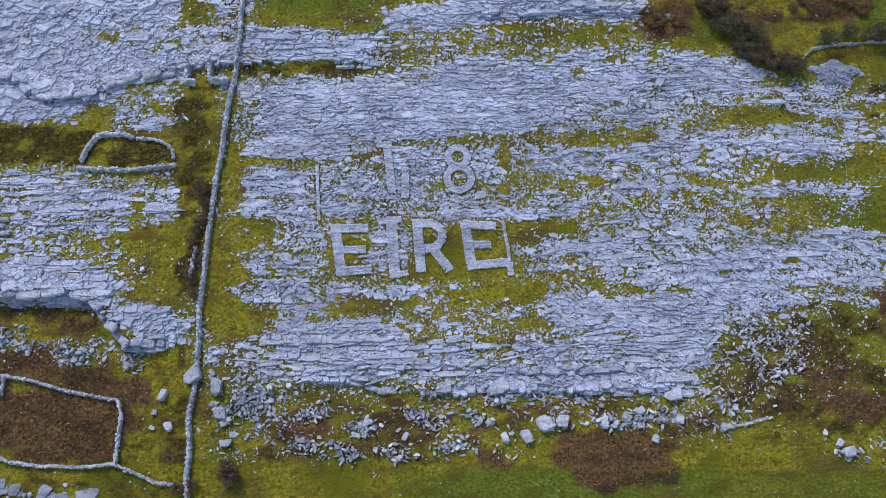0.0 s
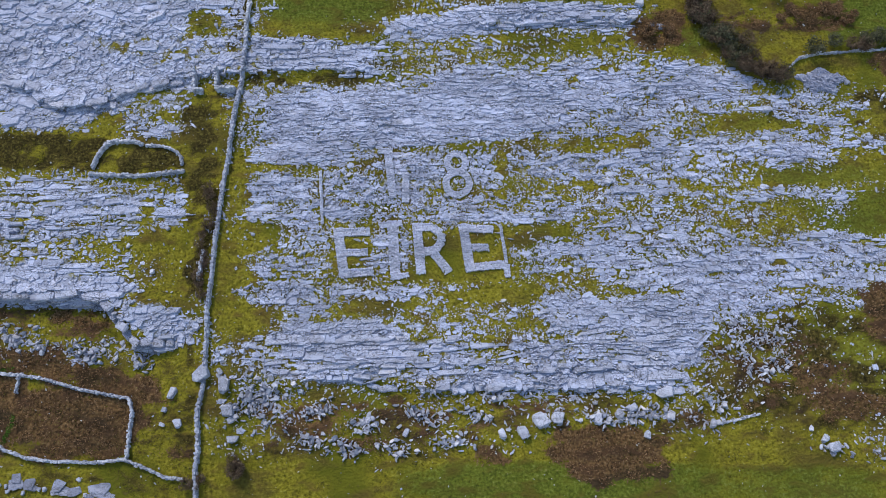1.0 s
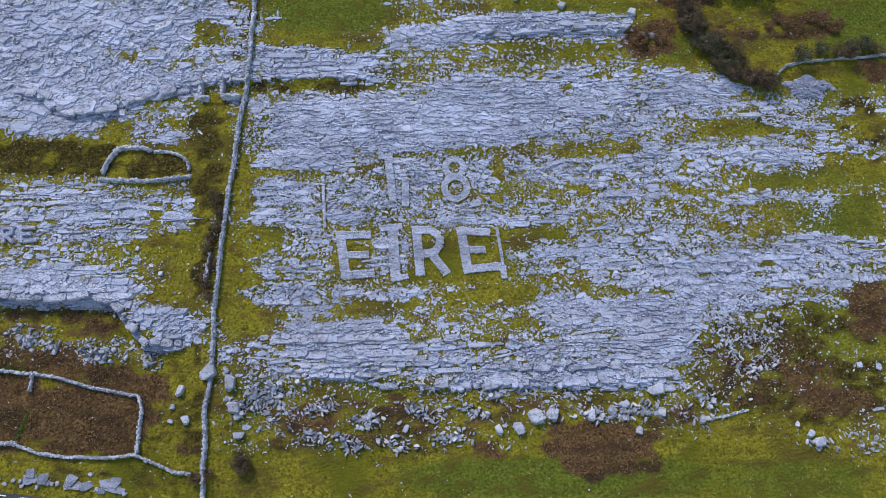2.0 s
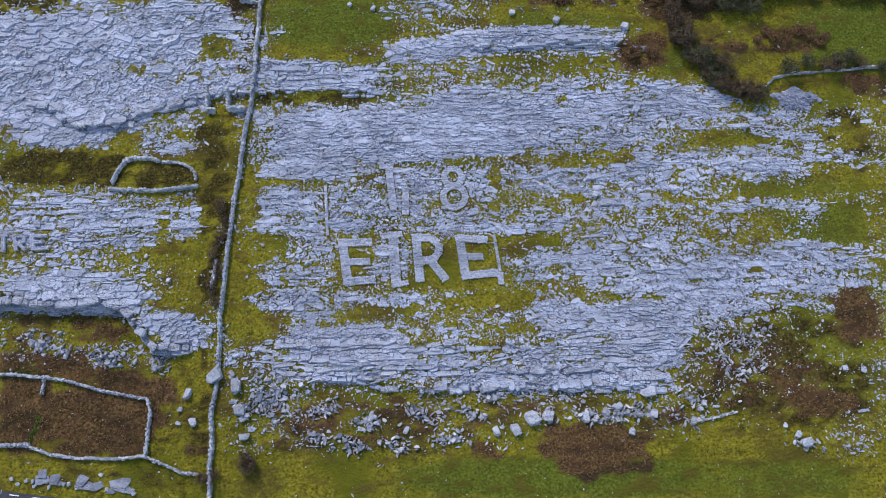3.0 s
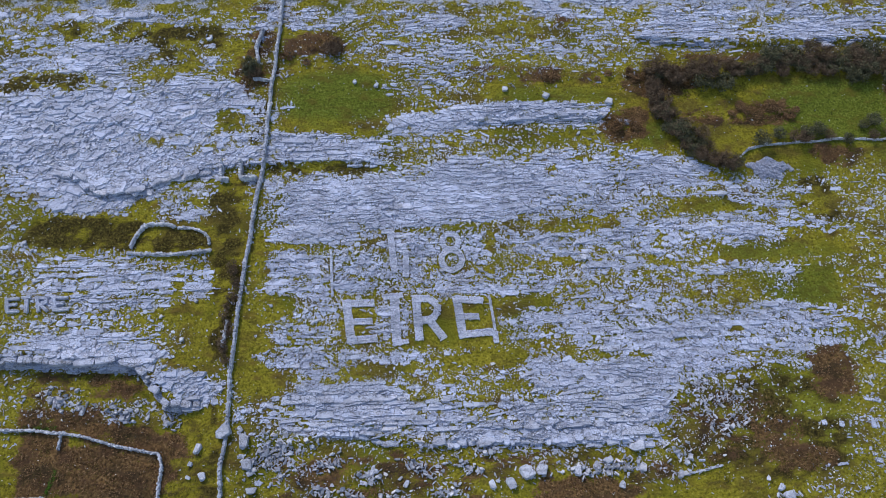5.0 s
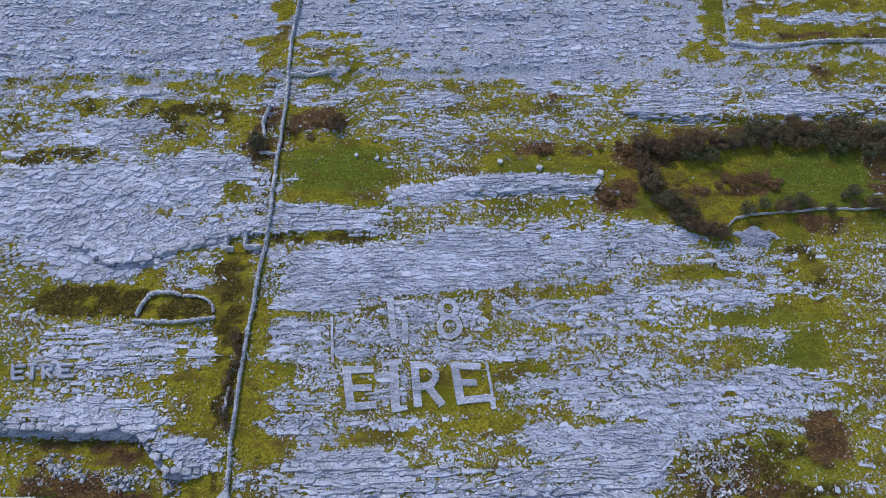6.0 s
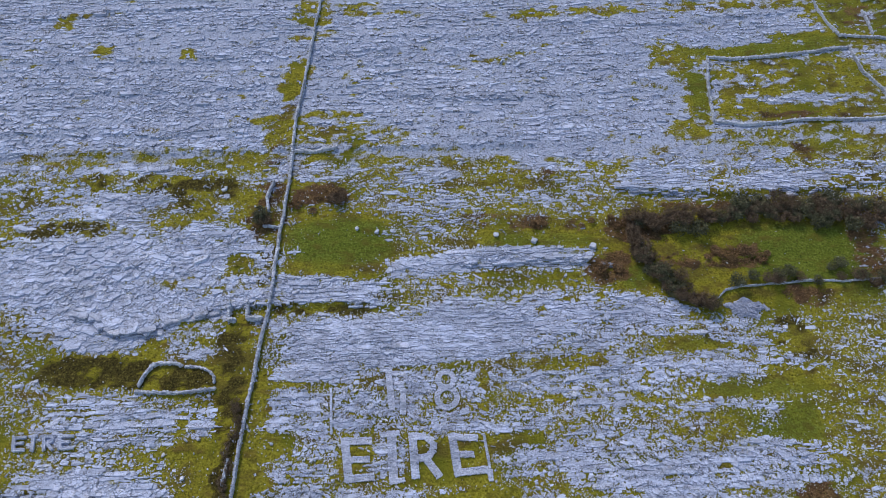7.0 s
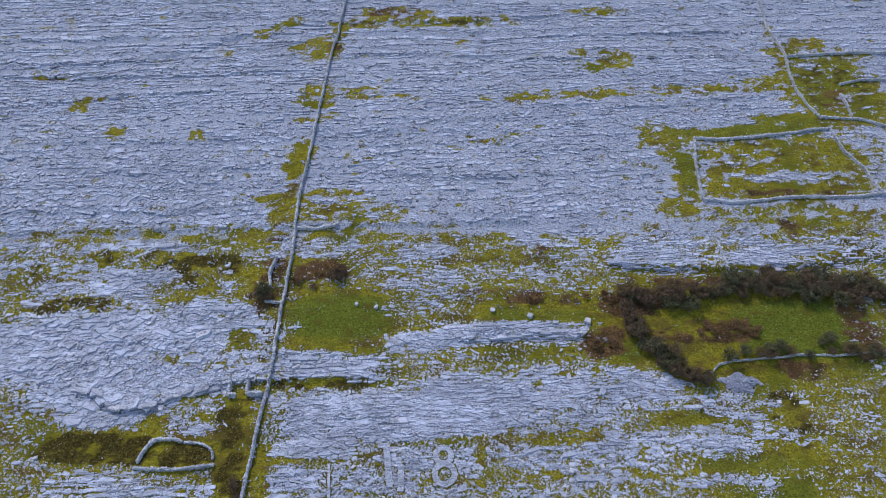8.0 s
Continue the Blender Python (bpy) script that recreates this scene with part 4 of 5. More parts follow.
def pavement_rows():
    """Lays out the beds of the rock in long rows along its joints: centre, half length, half width."""
    out = []
    y = -38.0
    while y < 126:
        far = y > 46
        pitch = (0.62 if far else 0.38) * rng.lognormal(0, 0.55)
        lengths = rng.lognormal(-0.1 if far else -0.25, 0.75, 620)
        edges = np.cumsum(lengths) - 112 - 3 * rng.random()
        edges = edges[edges < 116]
        mid, half = (edges[1:] + edges[:-1]) / 2, np.diff(edges) / 2
        out.append(np.stack([mid, np.full_like(mid, y), half, np.full_like(mid, pitch / 2)], 1))
        y += pitch
    q = np.concatenate(out)
    n = len(q)
    q[:, 1] += drift(q[:, 0], q[:, 1]) + rng.normal(0, 1, n) * np.where(q[:, 1] > 46, 0.08, 0.11) + 0.35 * wave(q[:, 0] / 4, q[:, 1] / 3, 63)
    q[:, 2] *= rng.uniform(0.86, 1.02, n)
    q[:, 3] *= rng.uniform(0.85, 1.3, n) * np.where(q[:, 1] > 46, 1.1, 1.0)
    return q


def pavement_shards():
    """Broken plates of all sizes that lie over the beds."""
    n = 320000
    x, y = rng.uniform(-106, 112, n), rng.uniform(-34, 121, n)
    y = np.where(rng.random(n) < 0.38, rng.uniform(-34, 46, n), y)
    x[:50000], y[:50000] = rng.uniform(-25, 50, 50000), rng.uniform(-12, 20, 50000)
    big = np.where(y > 46, 0.72, 1.0)
    a = np.clip(0.175 * rng.lognormal(0, 0.60, n), 0.06, 1.0) * big
    return np.stack([x, y, a, np.clip(a * rng.uniform(0.22, 0.75, n) * np.where(y > 46, 1.7, 1.0), 0.045, 0.5)], 1)


def build_pavement():
    rows, shards = pavement_rows(), pavement_shards()
    q = np.concatenate([rows, shards])
    top = np.arange(len(q)) >= len(rows)
    keep = in_reach(q[:, 0], q[:, 1])
    q, top = q[keep], top[keep]
    x, y, a, b = q.T
    n = len(x)
    bed = np.clip(laid(BEDROCK, x, y) + 0.35 * waves(x / 9, y / 3, 73), 0, 1) * np.where(y > 46, 0.5, 1.0)
    plate = np.clip(laid(PLATES, x, y), 0, 1)
    mess = np.clip(laid(LOOSE, x, y) + 0.40 * waves(x / 6, y / 4, 71) - 0.5 * bed + 0.3 * (y > 46), 0, 1)
    yaw = (drift(x + 1, y) - drift(x - 1, y)) / 2 + rng.normal(0, 1, n) * (0.06 + top * (0.5 + 0.4 * np.maximum(plate, y > 46) + 0.5 * (rng.random(n) < 0.3)) + 0.8 * mess)
    a, b = a * (1 - 0.3 * mess), b * (1 - 0.25 * mess)
    a = a * (1 + 0.4 * bed * ~top)
    a, b = np.minimum(a, 3 - 2.5 * np.minimum(1, 1.6 * mess)), np.minimum(b, 0.9 - 0.7 * np.minimum(1, 1.6 * mess))
    squarer = np.where(top, plate * (1 - mess), 0)
    b = b * (1 - squarer) + squarer * np.clip(a * rng.uniform(0.55, 0.95, n), 0.12, 0.8)
    a, b = a * (1 + 0.9 * squarer), b * (1 + 0.9 * squarer)
    level = rock_level(x, y)
    keep = level + rng.normal(0, 1, n) * np.where(top, 0.34, 0.20) > np.where(top, 0.02, 0.06)
    keep &= np.abs(x - np.interp(y, MAIN_Y, MAIN_X)) > 0.75
    keep &= rng.random(n) < 0.04 + 1.2 * np.clip(lie(ROCKS, x, y) + 0.98, 0, 1)
    keep &= off_signs(x, y, np.minimum(a, 0.5) * 0.6)
    smooth = np.where(y > 46, np.clip(0.6 + 1.5 * waves(x / 26, (y - drift(x, y)) / 4.5, 79, 3), 0.15, 0.95), np.clip(0.35 + 1.0 * waves(x / 9, y / 4, 81, 2), 0.0, 0.7) * (level > 0.3))
    keep &= rng.random(n) > np.where(top, np.maximum(0.6 * bed, smooth), 0.12 + 0.8 * mess + 0.4 * plate)
    x, y, a, b, yaw, mess, level, top, bed, plate = (q[keep] for q in (x, y, a, b, yaw, mess, level, top, bed, plate))
    n = len(x)
    stray = np.where(top, np.clip(0.55 + 0.9 * level, 0.28, 1.0), np.clip(0.45 + 1.4 * level, 0.45, 1.0))
    a, b = a * stray, b * np.sqrt(stray)
    deep = np.clip(level, 0, 1.0)
    t = np.where(top, 0.05, 0.03) + (0.03 + 0.05 * deep) * rng.lognormal(0, 0.45, n) * (1 - 0.6 * bed) + 0.06 * mess * rng.random(n)
    t = t + 0.07 * np.abs(wave(x / 1.8, (y - drift(x, y)) / 0.8, 83)) * deep + 0.04 * plate * np.abs(wave(x / 1.5, y / 1.2, 85))
    bold = np.clip(0.52 + 0.4 * waves(x / 12, y / 5, 87, 2), 0.35, 0.9)
    bold = np.where(y < -7, np.maximum(bold, 0.72), bold)
    t = 0.03 + (t - 0.03) * np.where(y > 46, np.where(top, 0.4, 0.16), bold)
    t = t * (1 - 0.45 * plate)
    tx, ty = rng.normal(0, 0.02 + 0.04 * top + 0.08 * mess), rng.normal(0, 0.035 + 0.07 * top + 0.10 * mess)
    tx, ty = tx * (1 - 0.6 * plate), ty * (1 - 0.6 * plate)
    z = land(x, y)
    whole = tagged(new("limestone_pavement"), "blue-grey cracked limestone pavement in long broken rows", "rock", kind="structure")
    near = (np.abs(x - 3) < 25) & (y > -19.5) & (y < -5) & (a > 0.75) & (b > 0.2) & (~top)
    pick = np.flatnonzero(near)[:300]
    chosen = np.zeros(n, bool)
    chosen[pick] = True
    for name, which, corners in (("bedded_blocks", ~top & ~chosen & (y < 46), 6), ("upland_beds", ~top & (y >= 46), 6), ("broken_plates", top & (a > 0.3), 5), ("small_plates", top & (a <= 0.3), 4)):
        lot = [q[which] for q in (x, y, z, a, b, t, yaw, tx, ty)]
        verts, faces = blocks(*lot, np.full(len(lot[0]), 0.3), 0.2 if corners == 6 else 0.3, corners)
        tagged(sheet(name, verts, faces, CLINT_STONE if name == "upland_beds" else LIMESTONE, whole), kind="stuff")
    one = np.ones(1)
    shapes = []
    for k in range(10):
        v, f = blocks(*(one * q for q in (0, 0, 0, 1, 1, 1, 0)), one * rng.normal(0, 0.05), one * rng.normal(0, 0.08), one * 0.8, 0.3)
        me = bpy.data.meshes.new("slab")
        me.from_pydata(v, [], f)
        me.materials.append(SLAB_STONE)
        shapes.append(me)
    for k in pick:
        ob = new("slab", shapes[k % 10])
        ob.matrix_basis = pose(x[k], y[k], z[k], 0, 0, math.degrees(yaw[k])) @ Matrix.Diagonal((a[k], b[k], t[k] + 0.03, 1))
        ob.parent = whole
    return whole


MAIN_WALL = [(-27.4, -33), (-27.4, -29.2), (-27.9, -21.1), (-27.6, -18.1), (-27.6, -16.7), (-27.4, -15.0), (-27.4, -6.2), (-27.2, -1.0), (-26.8, 4.5), (-26.3, 10.0), (-25.8, 15.5), (-25.3, 20.5), (-25.0, 25.4), (-24.9, 31.4), (-24.6, 36.6), (-24.3, 42.7), (-24.4, 49.2), (-24.2, 56.7), (-23.4, 63.3), (-22.8, 73.9), (-22.1, 81.6), (-21.3, 92.3), (-20.2, 100.2), (-19.3, 110.6), (-18, 130)]
MAIN_X, MAIN_Y = np.array(MAIN_WALL).T
PAVEMENT = build_pavement()


# ---- blocks along the terrace lips ----
def ledge_mesh(seed):
    r = random.Random(seed)
    bm = bmesh.new()
    bmesh.ops.create_cube(bm, size=2)
    for v in bm.verts:
        v.co.x *= r.uniform(0.78, 1.05)
        v.co.y *= r.uniform(0.75, 1.05)
        v.co.z *= r.uniform(0.85, 1.05)
    bmesh.ops.bevel(bm, geom=bm.edges[:], offset=0.22, segments=2, affect="EDGES")
    for v in bm.verts:
        v.co += 0.07 * Vector(noise.noise_vector(v.co * 1.7 + Vector((seed * 5.0, 0, 0))))
    me = bpy.data.meshes.new("ledge_block")
    bm.to_mesh(me)
    bm.free()
    me.materials.append(SLAB_STONE)
    return me


LEDGES = [ledge_mesh(k) for k in range(8)]
lr = random.Random(12)
for (lip, rise, reach), (x0, x1), tall in ((TERRACES[0], (-20, 28), 0.7), (TERRACES[3], (-62, -31), 1.5), (TERRACES[4], (-54, -34), 0.7), (TERRACES[5], (8, 29), 0.6), (TERRACES[6], (32, 78), 0.5), (TERRACES[1], (-16, 22), 0.5), (TERRACES[2], (-20, 12), 0.4)):
    lx, ly = np.array(lip).T
    x = x0
    while x < x1:
        long, deep = lr.uniform(0.7, 2.4), lr.uniform(0.5, 1.1)
        y = float(np.interp(x, lx, ly)) + lr.gauss(0.25, 0.25)
        slope = float(np.interp(x + 0.5, lx, ly) - np.interp(x - 0.5, lx, ly))
        low = land_at(x, y - 1.2)
        height = tall * lr.uniform(0.5, 1.0)
        ob = new("ledge_block", LEDGES[lr.randrange(8)])
        ob.matrix_basis = pose(x, y, low + height * 0.42, lr.gauss(0, 4), lr.gauss(0, 4), math.degrees(math.atan(slope)) + lr.gauss(0, 7)) @ Matrix.Diagonal((long / 2, deep / 2, height / 2 + 0.12, 1))
        ob.parent = PAVEMENT
        x += long * lr.uniform(0.7, 1.2)


for (lip, rise, reach), (x0, x1), tiers in ((TERRACES[3], (-66, -31), 4), (TERRACES[4], (-56, -34), 2)):
    lx, ly = np.array(lip).T
    for tier in range(tiers):
        x = x0 + lr.random()
        while x < x1:
            long = lr.uniform(0.8, 3.2)
            up = (tier + 0.55) / tiers
            y = float(np.interp(x, lx, ly)) + 0.35 * float(wave(np.array([x / 3.0]), np.array([rise]), 31)[0]) - 0.55 + 0.5 * up + lr.gauss(0, 0.12)
            low, high = land_at(x, y - 1.0), land_at(x, y + 1.3)
            slope = float(np.interp(x + 0.5, lx, ly) - np.interp(x - 0.5, lx, ly))
            tall = (high - low) / tiers * lr.uniform(0.7, 1.1) + 0.1
            ob = new("ledge_block", LEDGES[lr.randrange(8)])
            ob.matrix_basis = pose(x, y, low + (high - low) * (up - 0.08), lr.gauss(0, 3), lr.gauss(0, 3), math.degrees(math.atan(slope)) + lr.gauss(0, 6)) @ Matrix.Diagonal((long / 2, lr.uniform(0.4, 0.65), tall / 2, 1))
            ob.parent = PAVEMENT
            x += long * lr.uniform(0.75, 1.1)


# ---- loose stones ----
# loose blocks lie in clumps below the terrace
CLUMPS = [(-50.9, -12.2), (-50.2, -12.8), (-42.5, -13.7), (-41.0, -14.5), (-34.9, -14.9), (-47.2, -13.2), (-14.7, -24.0), (-8.8, -22.2), (-2.6, -21.1), (-5.0, -24.6), (-20.9, -18.7), (-22.9, -20.5), (3.7, -20.8), (1.2, -24.0), (21.8, -21.4), (23.7, -20.9), (18.7, -21.5), (32.6, -19.9), (36.1, -15.6), (35.1, -13.3), (38.7, -12.5), (39.3, -15.6), (30.8, -18.7), (44.6, -24.6), (-13.9, -20.5), (-10.6, -24.6), (6.2, -18.7)]


def build_scree():
    n = 430000
    x, y = rng.uniform(-95, 104, n), rng.uniform(-34, 108, n)
    level, mess = rock_level(x, y), np.clip(laid(LOOSE, x, y), 0, 1)
    chance = 0.10 + 0.40 * mess + 0.30 * np.exp(-np.abs(level + 0.25) * 2.0) - 0.3 * np.clip(lie(MEADOW, x, y), 0, 1) - 0.25 * np.clip(lie(FERNS, x, y) - 0.5, 0, 1) * (1 - mess) - 0.04 * (x < -28) * (y < -8) - 0.2 * np.clip(ragged(MOOR, x, y, 1.5), 0, 1) * (1 - mess)
    chance = chance * np.where(y > 46, 0.6, 1.0) * np.clip(0.45 + 2.0 * waves(x / 4, y / 2.5, 43, 3), 0.06, 1.8)
    chance = chance * np.clip(0.05 + 2.2 * (lie(ROCKS, x, y) + 1), 0.05, 1) * np.clip(1.3 - lie(MEADOW, x, y), 0.1, 1)
    keep = (rng.random(n) < chance) & off_signs(x, y) & in_reach(x, y)
    x, y, mess = x[keep], y[keep], mess[keep]
    for cx, cy in CLUMPS:
        m = (35 if cx < -30 else 65) if cx < 28 else 35
        lean = rng.uniform(-0.5, 0.5)
        u, v = rng.normal(0, 0.8 if cx < -30 else 1.1, m), rng.normal(0, 0.5, m)
        x, y, mess = np.append(x, cx + u), np.append(y, cy + v + lean * u), np.append(mess, np.full(m, 1.3))
    n = len(x)
    size = np.clip(0.062 * rng.lognormal(0, 0.6, n) * (1 + 0.6 * mess) * np.where(x > 26, 0.78, 1.0), 0.025, 0.32)
    heap = mess > 1
    lean = np.where(heap, 0.45, 0.18)
    verts, faces = blocks(x, y, land(x, y) + heap * rng.uniform(0, 0.22, n), np.minimum(size * rng.uniform(1.0, 3.4, n), np.maximum(0.36, size)), size * rng.uniform(0.5, 1.0, n), size * rng.uniform(0.4, 1.1, n) * (1 + 0.4 * heap), rng.normal(0, 1.2, n),
                          rng.normal(0, 1, n) * lean, rng.normal(0, 1, n) * lean, size * 0.6, 0.4, 5)
    tagged(sheet("scattered_stones", verts, faces, SCREE_STONE), "pale angular limestone rubble scattered over turf", "stones", kind="stuff")


build_scree()


def build_pebbles():
    """Small weathered stones and pale chips in the turf."""
    n = 150000
    x, y = rng.uniform(-70, 80, n), rng.uniform(-33, 50, n)
    level = lie(ROCKS, x, y)
    chance = np.clip(0.55 * (level + 1.0), 0.02, 0.5) * (level < 0.5) * np.clip(0.5 + 1.5 * waves(x / 2.5, y / 1.8, 47, 3), 0.05, 1.5)
    keep = (rng.random(n) < chance) & off_signs(x, y) & in_reach(x, y)
    x, y = x[keep], y[keep]
    n = len(x)
    size = np.clip(0.055 * rng.lognormal(0, 0.35, n), 0.03, 0.12)
    verts, faces = blocks(x, y, land(x, y) + 0.03, size * rng.uniform(1.0, 1.9, n), size * rng.uniform(0.6, 1.0, n), size * 0.9, rng.uniform(0, 6.3, n),
                          rng.normal(0, 0.2, n), rng.normal(0, 0.2, n), size, 0.3, 4)
    tagged(sheet("pebbles", verts, faces, PEBBLE), "pale warm grey pebbles and chips in the turf", "pebbles", kind="stuff")


PEBBLE = stone_material("pebble_limestone", (0.26, 0.25, 0.22), (0.40, 0.39, 0.36), (0.56, 0.55, 0.52), lichen=0.3)
build_pebbles()


def boulder_mesh(seed):
    """An angular block: the hull of points on a squarish lump, its edges worn round."""
    r = random.Random(seed + 40)
    bm = bmesh.new()
    for k in range(8):
        p = Vector(((k & 1) * 2 - 1, (k >> 1 & 1) * 2 - 1, ((k >> 2) * 2 - 1) * 0.8))
        bm.verts.new(Vector((p.x * r.uniform(0.45, 0.95), p.y * r.uniform(0.45, 0.95), p.z * r.uniform(0.65, 1.0))))
    for k in range(4):
        ang = r.uniform(0, 6.283)
        bm.verts.new((1.05 * math.cos(ang), 1.05 * math.sin(ang), r.uniform(-0.6, 0.35)))
    hull = bmesh.ops.convex_hull(bm, input=bm.verts[:])
    bmesh.ops.delete(bm, geom=hull["geom_interior"], context="VERTS")
    bmesh.ops.bevel(bm, geom=bm.edges[:], offset=0.06, segments=1, affect="EDGES")
    for v in bm.verts:
        v.co += 0.04 * Vector(noise.noise_vector(v.co * 2.3 + Vector((seed * 9.0, 1, 0))))
    me = bpy.data.meshes.new("boulder")
    bm.to_mesh(me)
    bm.free()
    me.materials.append(BOULDER_STONE)
    return me


BOULDERS = [boulder_mesh(s) for s in range(7)]


def boulder(x, y, length, width, height, turn=0.0, shape=0, label="pale grey limestone boulder resting on rough turf", meshes=BOULDERS):
    ob = new("boulder", meshes[shape % 7])
    ob.matrix_basis = pose(x, y, land_at(x, y) + height * 0.25, 0, 0, turn) @ Matrix.Diagonal((length / 2, width / 2, height / 1.5, 1))
    return tagged(ob, label, "boulder", "boulders on the hillside")


boulder(-27.8, -16.6, 2.3, 1.8, 1.3, 40, 3, "huge pale boulder built into the drystone wall")
for k, (x, y, s, q) in enumerate([
    (-24.4, -20.6, 1.9, 1.3), (-24.0, -21.6, 1.1, 1.2), (-31.0, -18.7, 1.5, 1.4), (-30.1, -22.0, 1.3, 1.2), (-31.9, -22.1, 0.8, 1.4),
    (-23.7, -23.7, 1.5, 1.8), (11.5, -21.6, 2.2, 0.9), (13.4, -21.4, 1.9, 1.3), (9.4, -23.0, 1.7, 1.4), (23.6, -23.3, 1.2, 0.7), (25.9, -18.6, 2.0, 1.6),
    (20.6, 6.2, 1.2, 0.9), (40.9, 15.4, 1.2, 1.0), (7.0, -23.1, 1.2, 1.7), (31.1, -22.1, 1.1, 0.8), (44.6, -24.6, 1.6, 1.3), (43.7, -23.7, 1.2, 1.1),
    (-25.1, -17.8, 2.0, 1.5), (-25.7, -16.2, 1.0, 1.4), (25.9, 29.9, 1.5, 1.2), (20.5, 29.8, 1.0, 1.0), (16.4, 30.9, 1.3, 1.3), (10.3, 32.0, 1.1, 1.0),
    (-31.0, -18.8, 0.8, 1.0), (-31.8, -20.5, 0.8, 1.0),
    (-12.3, 33.3, 0.9, 0.8), (-9.1, 32.8, 1.0, 1.8), (18.0, -21.5, 1.4, 1.6), (20.5, -21.0, 1.4, 1.3), (26.4, -21.2, 1.3, 0.8), (22.0, -20.3, 1.5, 1.2),
]):
    boulder(x, y, 0.88 * s * q**0.5, 0.88 * s / q**0.5, s * 0.5, 37 * k % 180, k)


OUTCROP_STONE = stone_material("outcrop_limestone", (0.18, 0.188, 0.235), (0.24, 0.25, 0.312), (0.30, 0.312, 0.385), island=False, lichen=0.7, jointed=0.7)
FLATS = [me.copy() for me in BOULDERS]
for me in FLATS:
    me.name = "outcrop"
    me.materials[0] = OUTCROP_STONE
for k, (x, y, long, deep) in enumerate([(-47.7, -27.8, 1.0, 0.9), (-47.8, -28.4, 1.2, 1.0), (-47.3, -28.5, 0.7, 0.8), (-46.2, -28.4, 1.0, 1.1), (-45.9, -28.9, 1.1, 0.6), (-42.9, -28.5, 1.2, 1.1), (-42.5, -29.1, 1.5, 0.8), (-43.3, -29.3, 0.8, 0.5), (-41.1, -29.2, 1.2, 0.8), (-38.7, -28.9, 1.5, 1.1), (-37.9, -28.8, 1.2, 1.0), (-38.2, -29.5, 1.8, 0.9), (-37.1, -29.7, 0.9, 0.6), (-39.3, -29.8, 0.8, 0.5)]):
    boulder(x, y, 1.45 * long, 1.45 * deep, 0.16, 20 * math.sin(k), k, meshes=FLATS, label="low flat grey outcrop showing through roadside turf")
for k, (x, y) in enumerate([(-51.4, -28.4), (-49.6, -28.6), (-48.8, -28.7), (-50.6, -29.0), (-48.6, -29.2), (-45.0, -29.0), (-44.4, -29.0), (-39.8, -29.6), (-36.6, -30.1), (-46.8, -29.4), (-40.7, -28.0)]):
    boulder(x, y, 0.6, 0.5, 0.3, 50 * k, k, "small pale stone on the roadside turf")


br = random.Random(21)
for cx, cy in CLUMPS:
    for k in range(3 if cx < -30 else br.randint(4, 6) if cx < 28 else br.randint(3, 5)):
        size = (0.36 if cx < 28 else 0.28) * math.exp(br.gauss(0, 0.4))
        q = br.uniform(1.4, 3.8)
        x, y = cx + br.gauss(0, 1.2), cy + br.gauss(0, 0.7)
        ob = new("stone", LEDGES[br.randrange(8)] if br.random() < 0.5 else BOULDERS[br.randrange(7)])
        tall = size * br.uniform(0.3, 0.65)
        ob.matrix_basis = pose(x, y, land_at(x, y) + tall * 0.22, br.gauss(0, 18), br.gauss(0, 18), br.uniform(0, 180)) @ Matrix.Diagonal((size * q**0.5 / 1.6, size / q**0.5 / 1.6, tall * 0.6, 1))
        tagged(ob, "angular grey limestone block lying in rough turf", "stone", "fallen blocks below the terrace")


# ---- the track at the foot of the hill ----
def build_road():
    x = np.arange(-95, 80, 0.8)
    y = np.interp(x, [-95, -70, -52.7, -47.9, -43.4, -30, 0, 80], [-24.5, -27.5, -29.6, -30.15, -30.6, -32.4, -36.5, -46])
    verts, faces = [], []
    for k, off in enumerate((0.0, -0.15, -2.6, -2.75)):
        z = land(x, y + off) + (0.09 if 0 < k < 3 else -0.2)
        verts += np.stack([x, y + off, z], 1).tolist()
    n = len(x)
    for k in range(3):
        faces += [(k * n + i, (k + 1) * n + i, (k + 1) * n + i + 1, k * n + i + 1) for i in range(n - 1)]
    m, nn, l = mat_base("old_asphalt")
    g = noise_node(nn, l, 9.0, 6.0)
    finish(nn, l, ramp(nn, l, g, [(0.3, (0.035, 0.036, 0.041)), (0.7, (0.085, 0.086, 0.096))]), 0.9, g, 0.4, 0.02)
    road = tagged(sheet("road", verts, faces, m), "narrow grey asphalt road with a dashed white edge line", "road", kind="structure")
    bm = bmesh.new()
    bmesh.ops.create_cube(bm, size=1)
    paint, pn, pl = mat_base("road_paint")
    g = noise_node(pn, pl, 14.0, 5.0)
    finish(pn, pl, ramp(pn, pl, g, [(0.35, (0.35, 0.35, 0.34)), (0.5, (0.75, 0.75, 0.73))]), 0.8)
    dash = bpy.data.meshes.new("edge_dash")
    bm.to_mesh(dash)
    bm.free()
    dash.materials.append(paint)
    for k in range(14):
        xd = -74.1 + 2.58 * k
        yd = float(np.interp(xd, x, y)) - 0.42
        turn = math.atan(float(np.interp(xd + 0.5, x, y) - np.interp(xd - 0.5, x, y)))
        ob = new("edge_dash", dash)
        rise = land_at(xd + 0.5, yd) - land_at(xd - 0.5, yd)
        ob.matrix_basis = pose(xd, yd, land_at(xd, yd) + 0.10, 0, -math.degrees(math.atan(rise)), math.degrees(turn)) @ Matrix.Diagonal((1.15, 0.13, 0.05, 1))
        ob.parent = road


build_road()


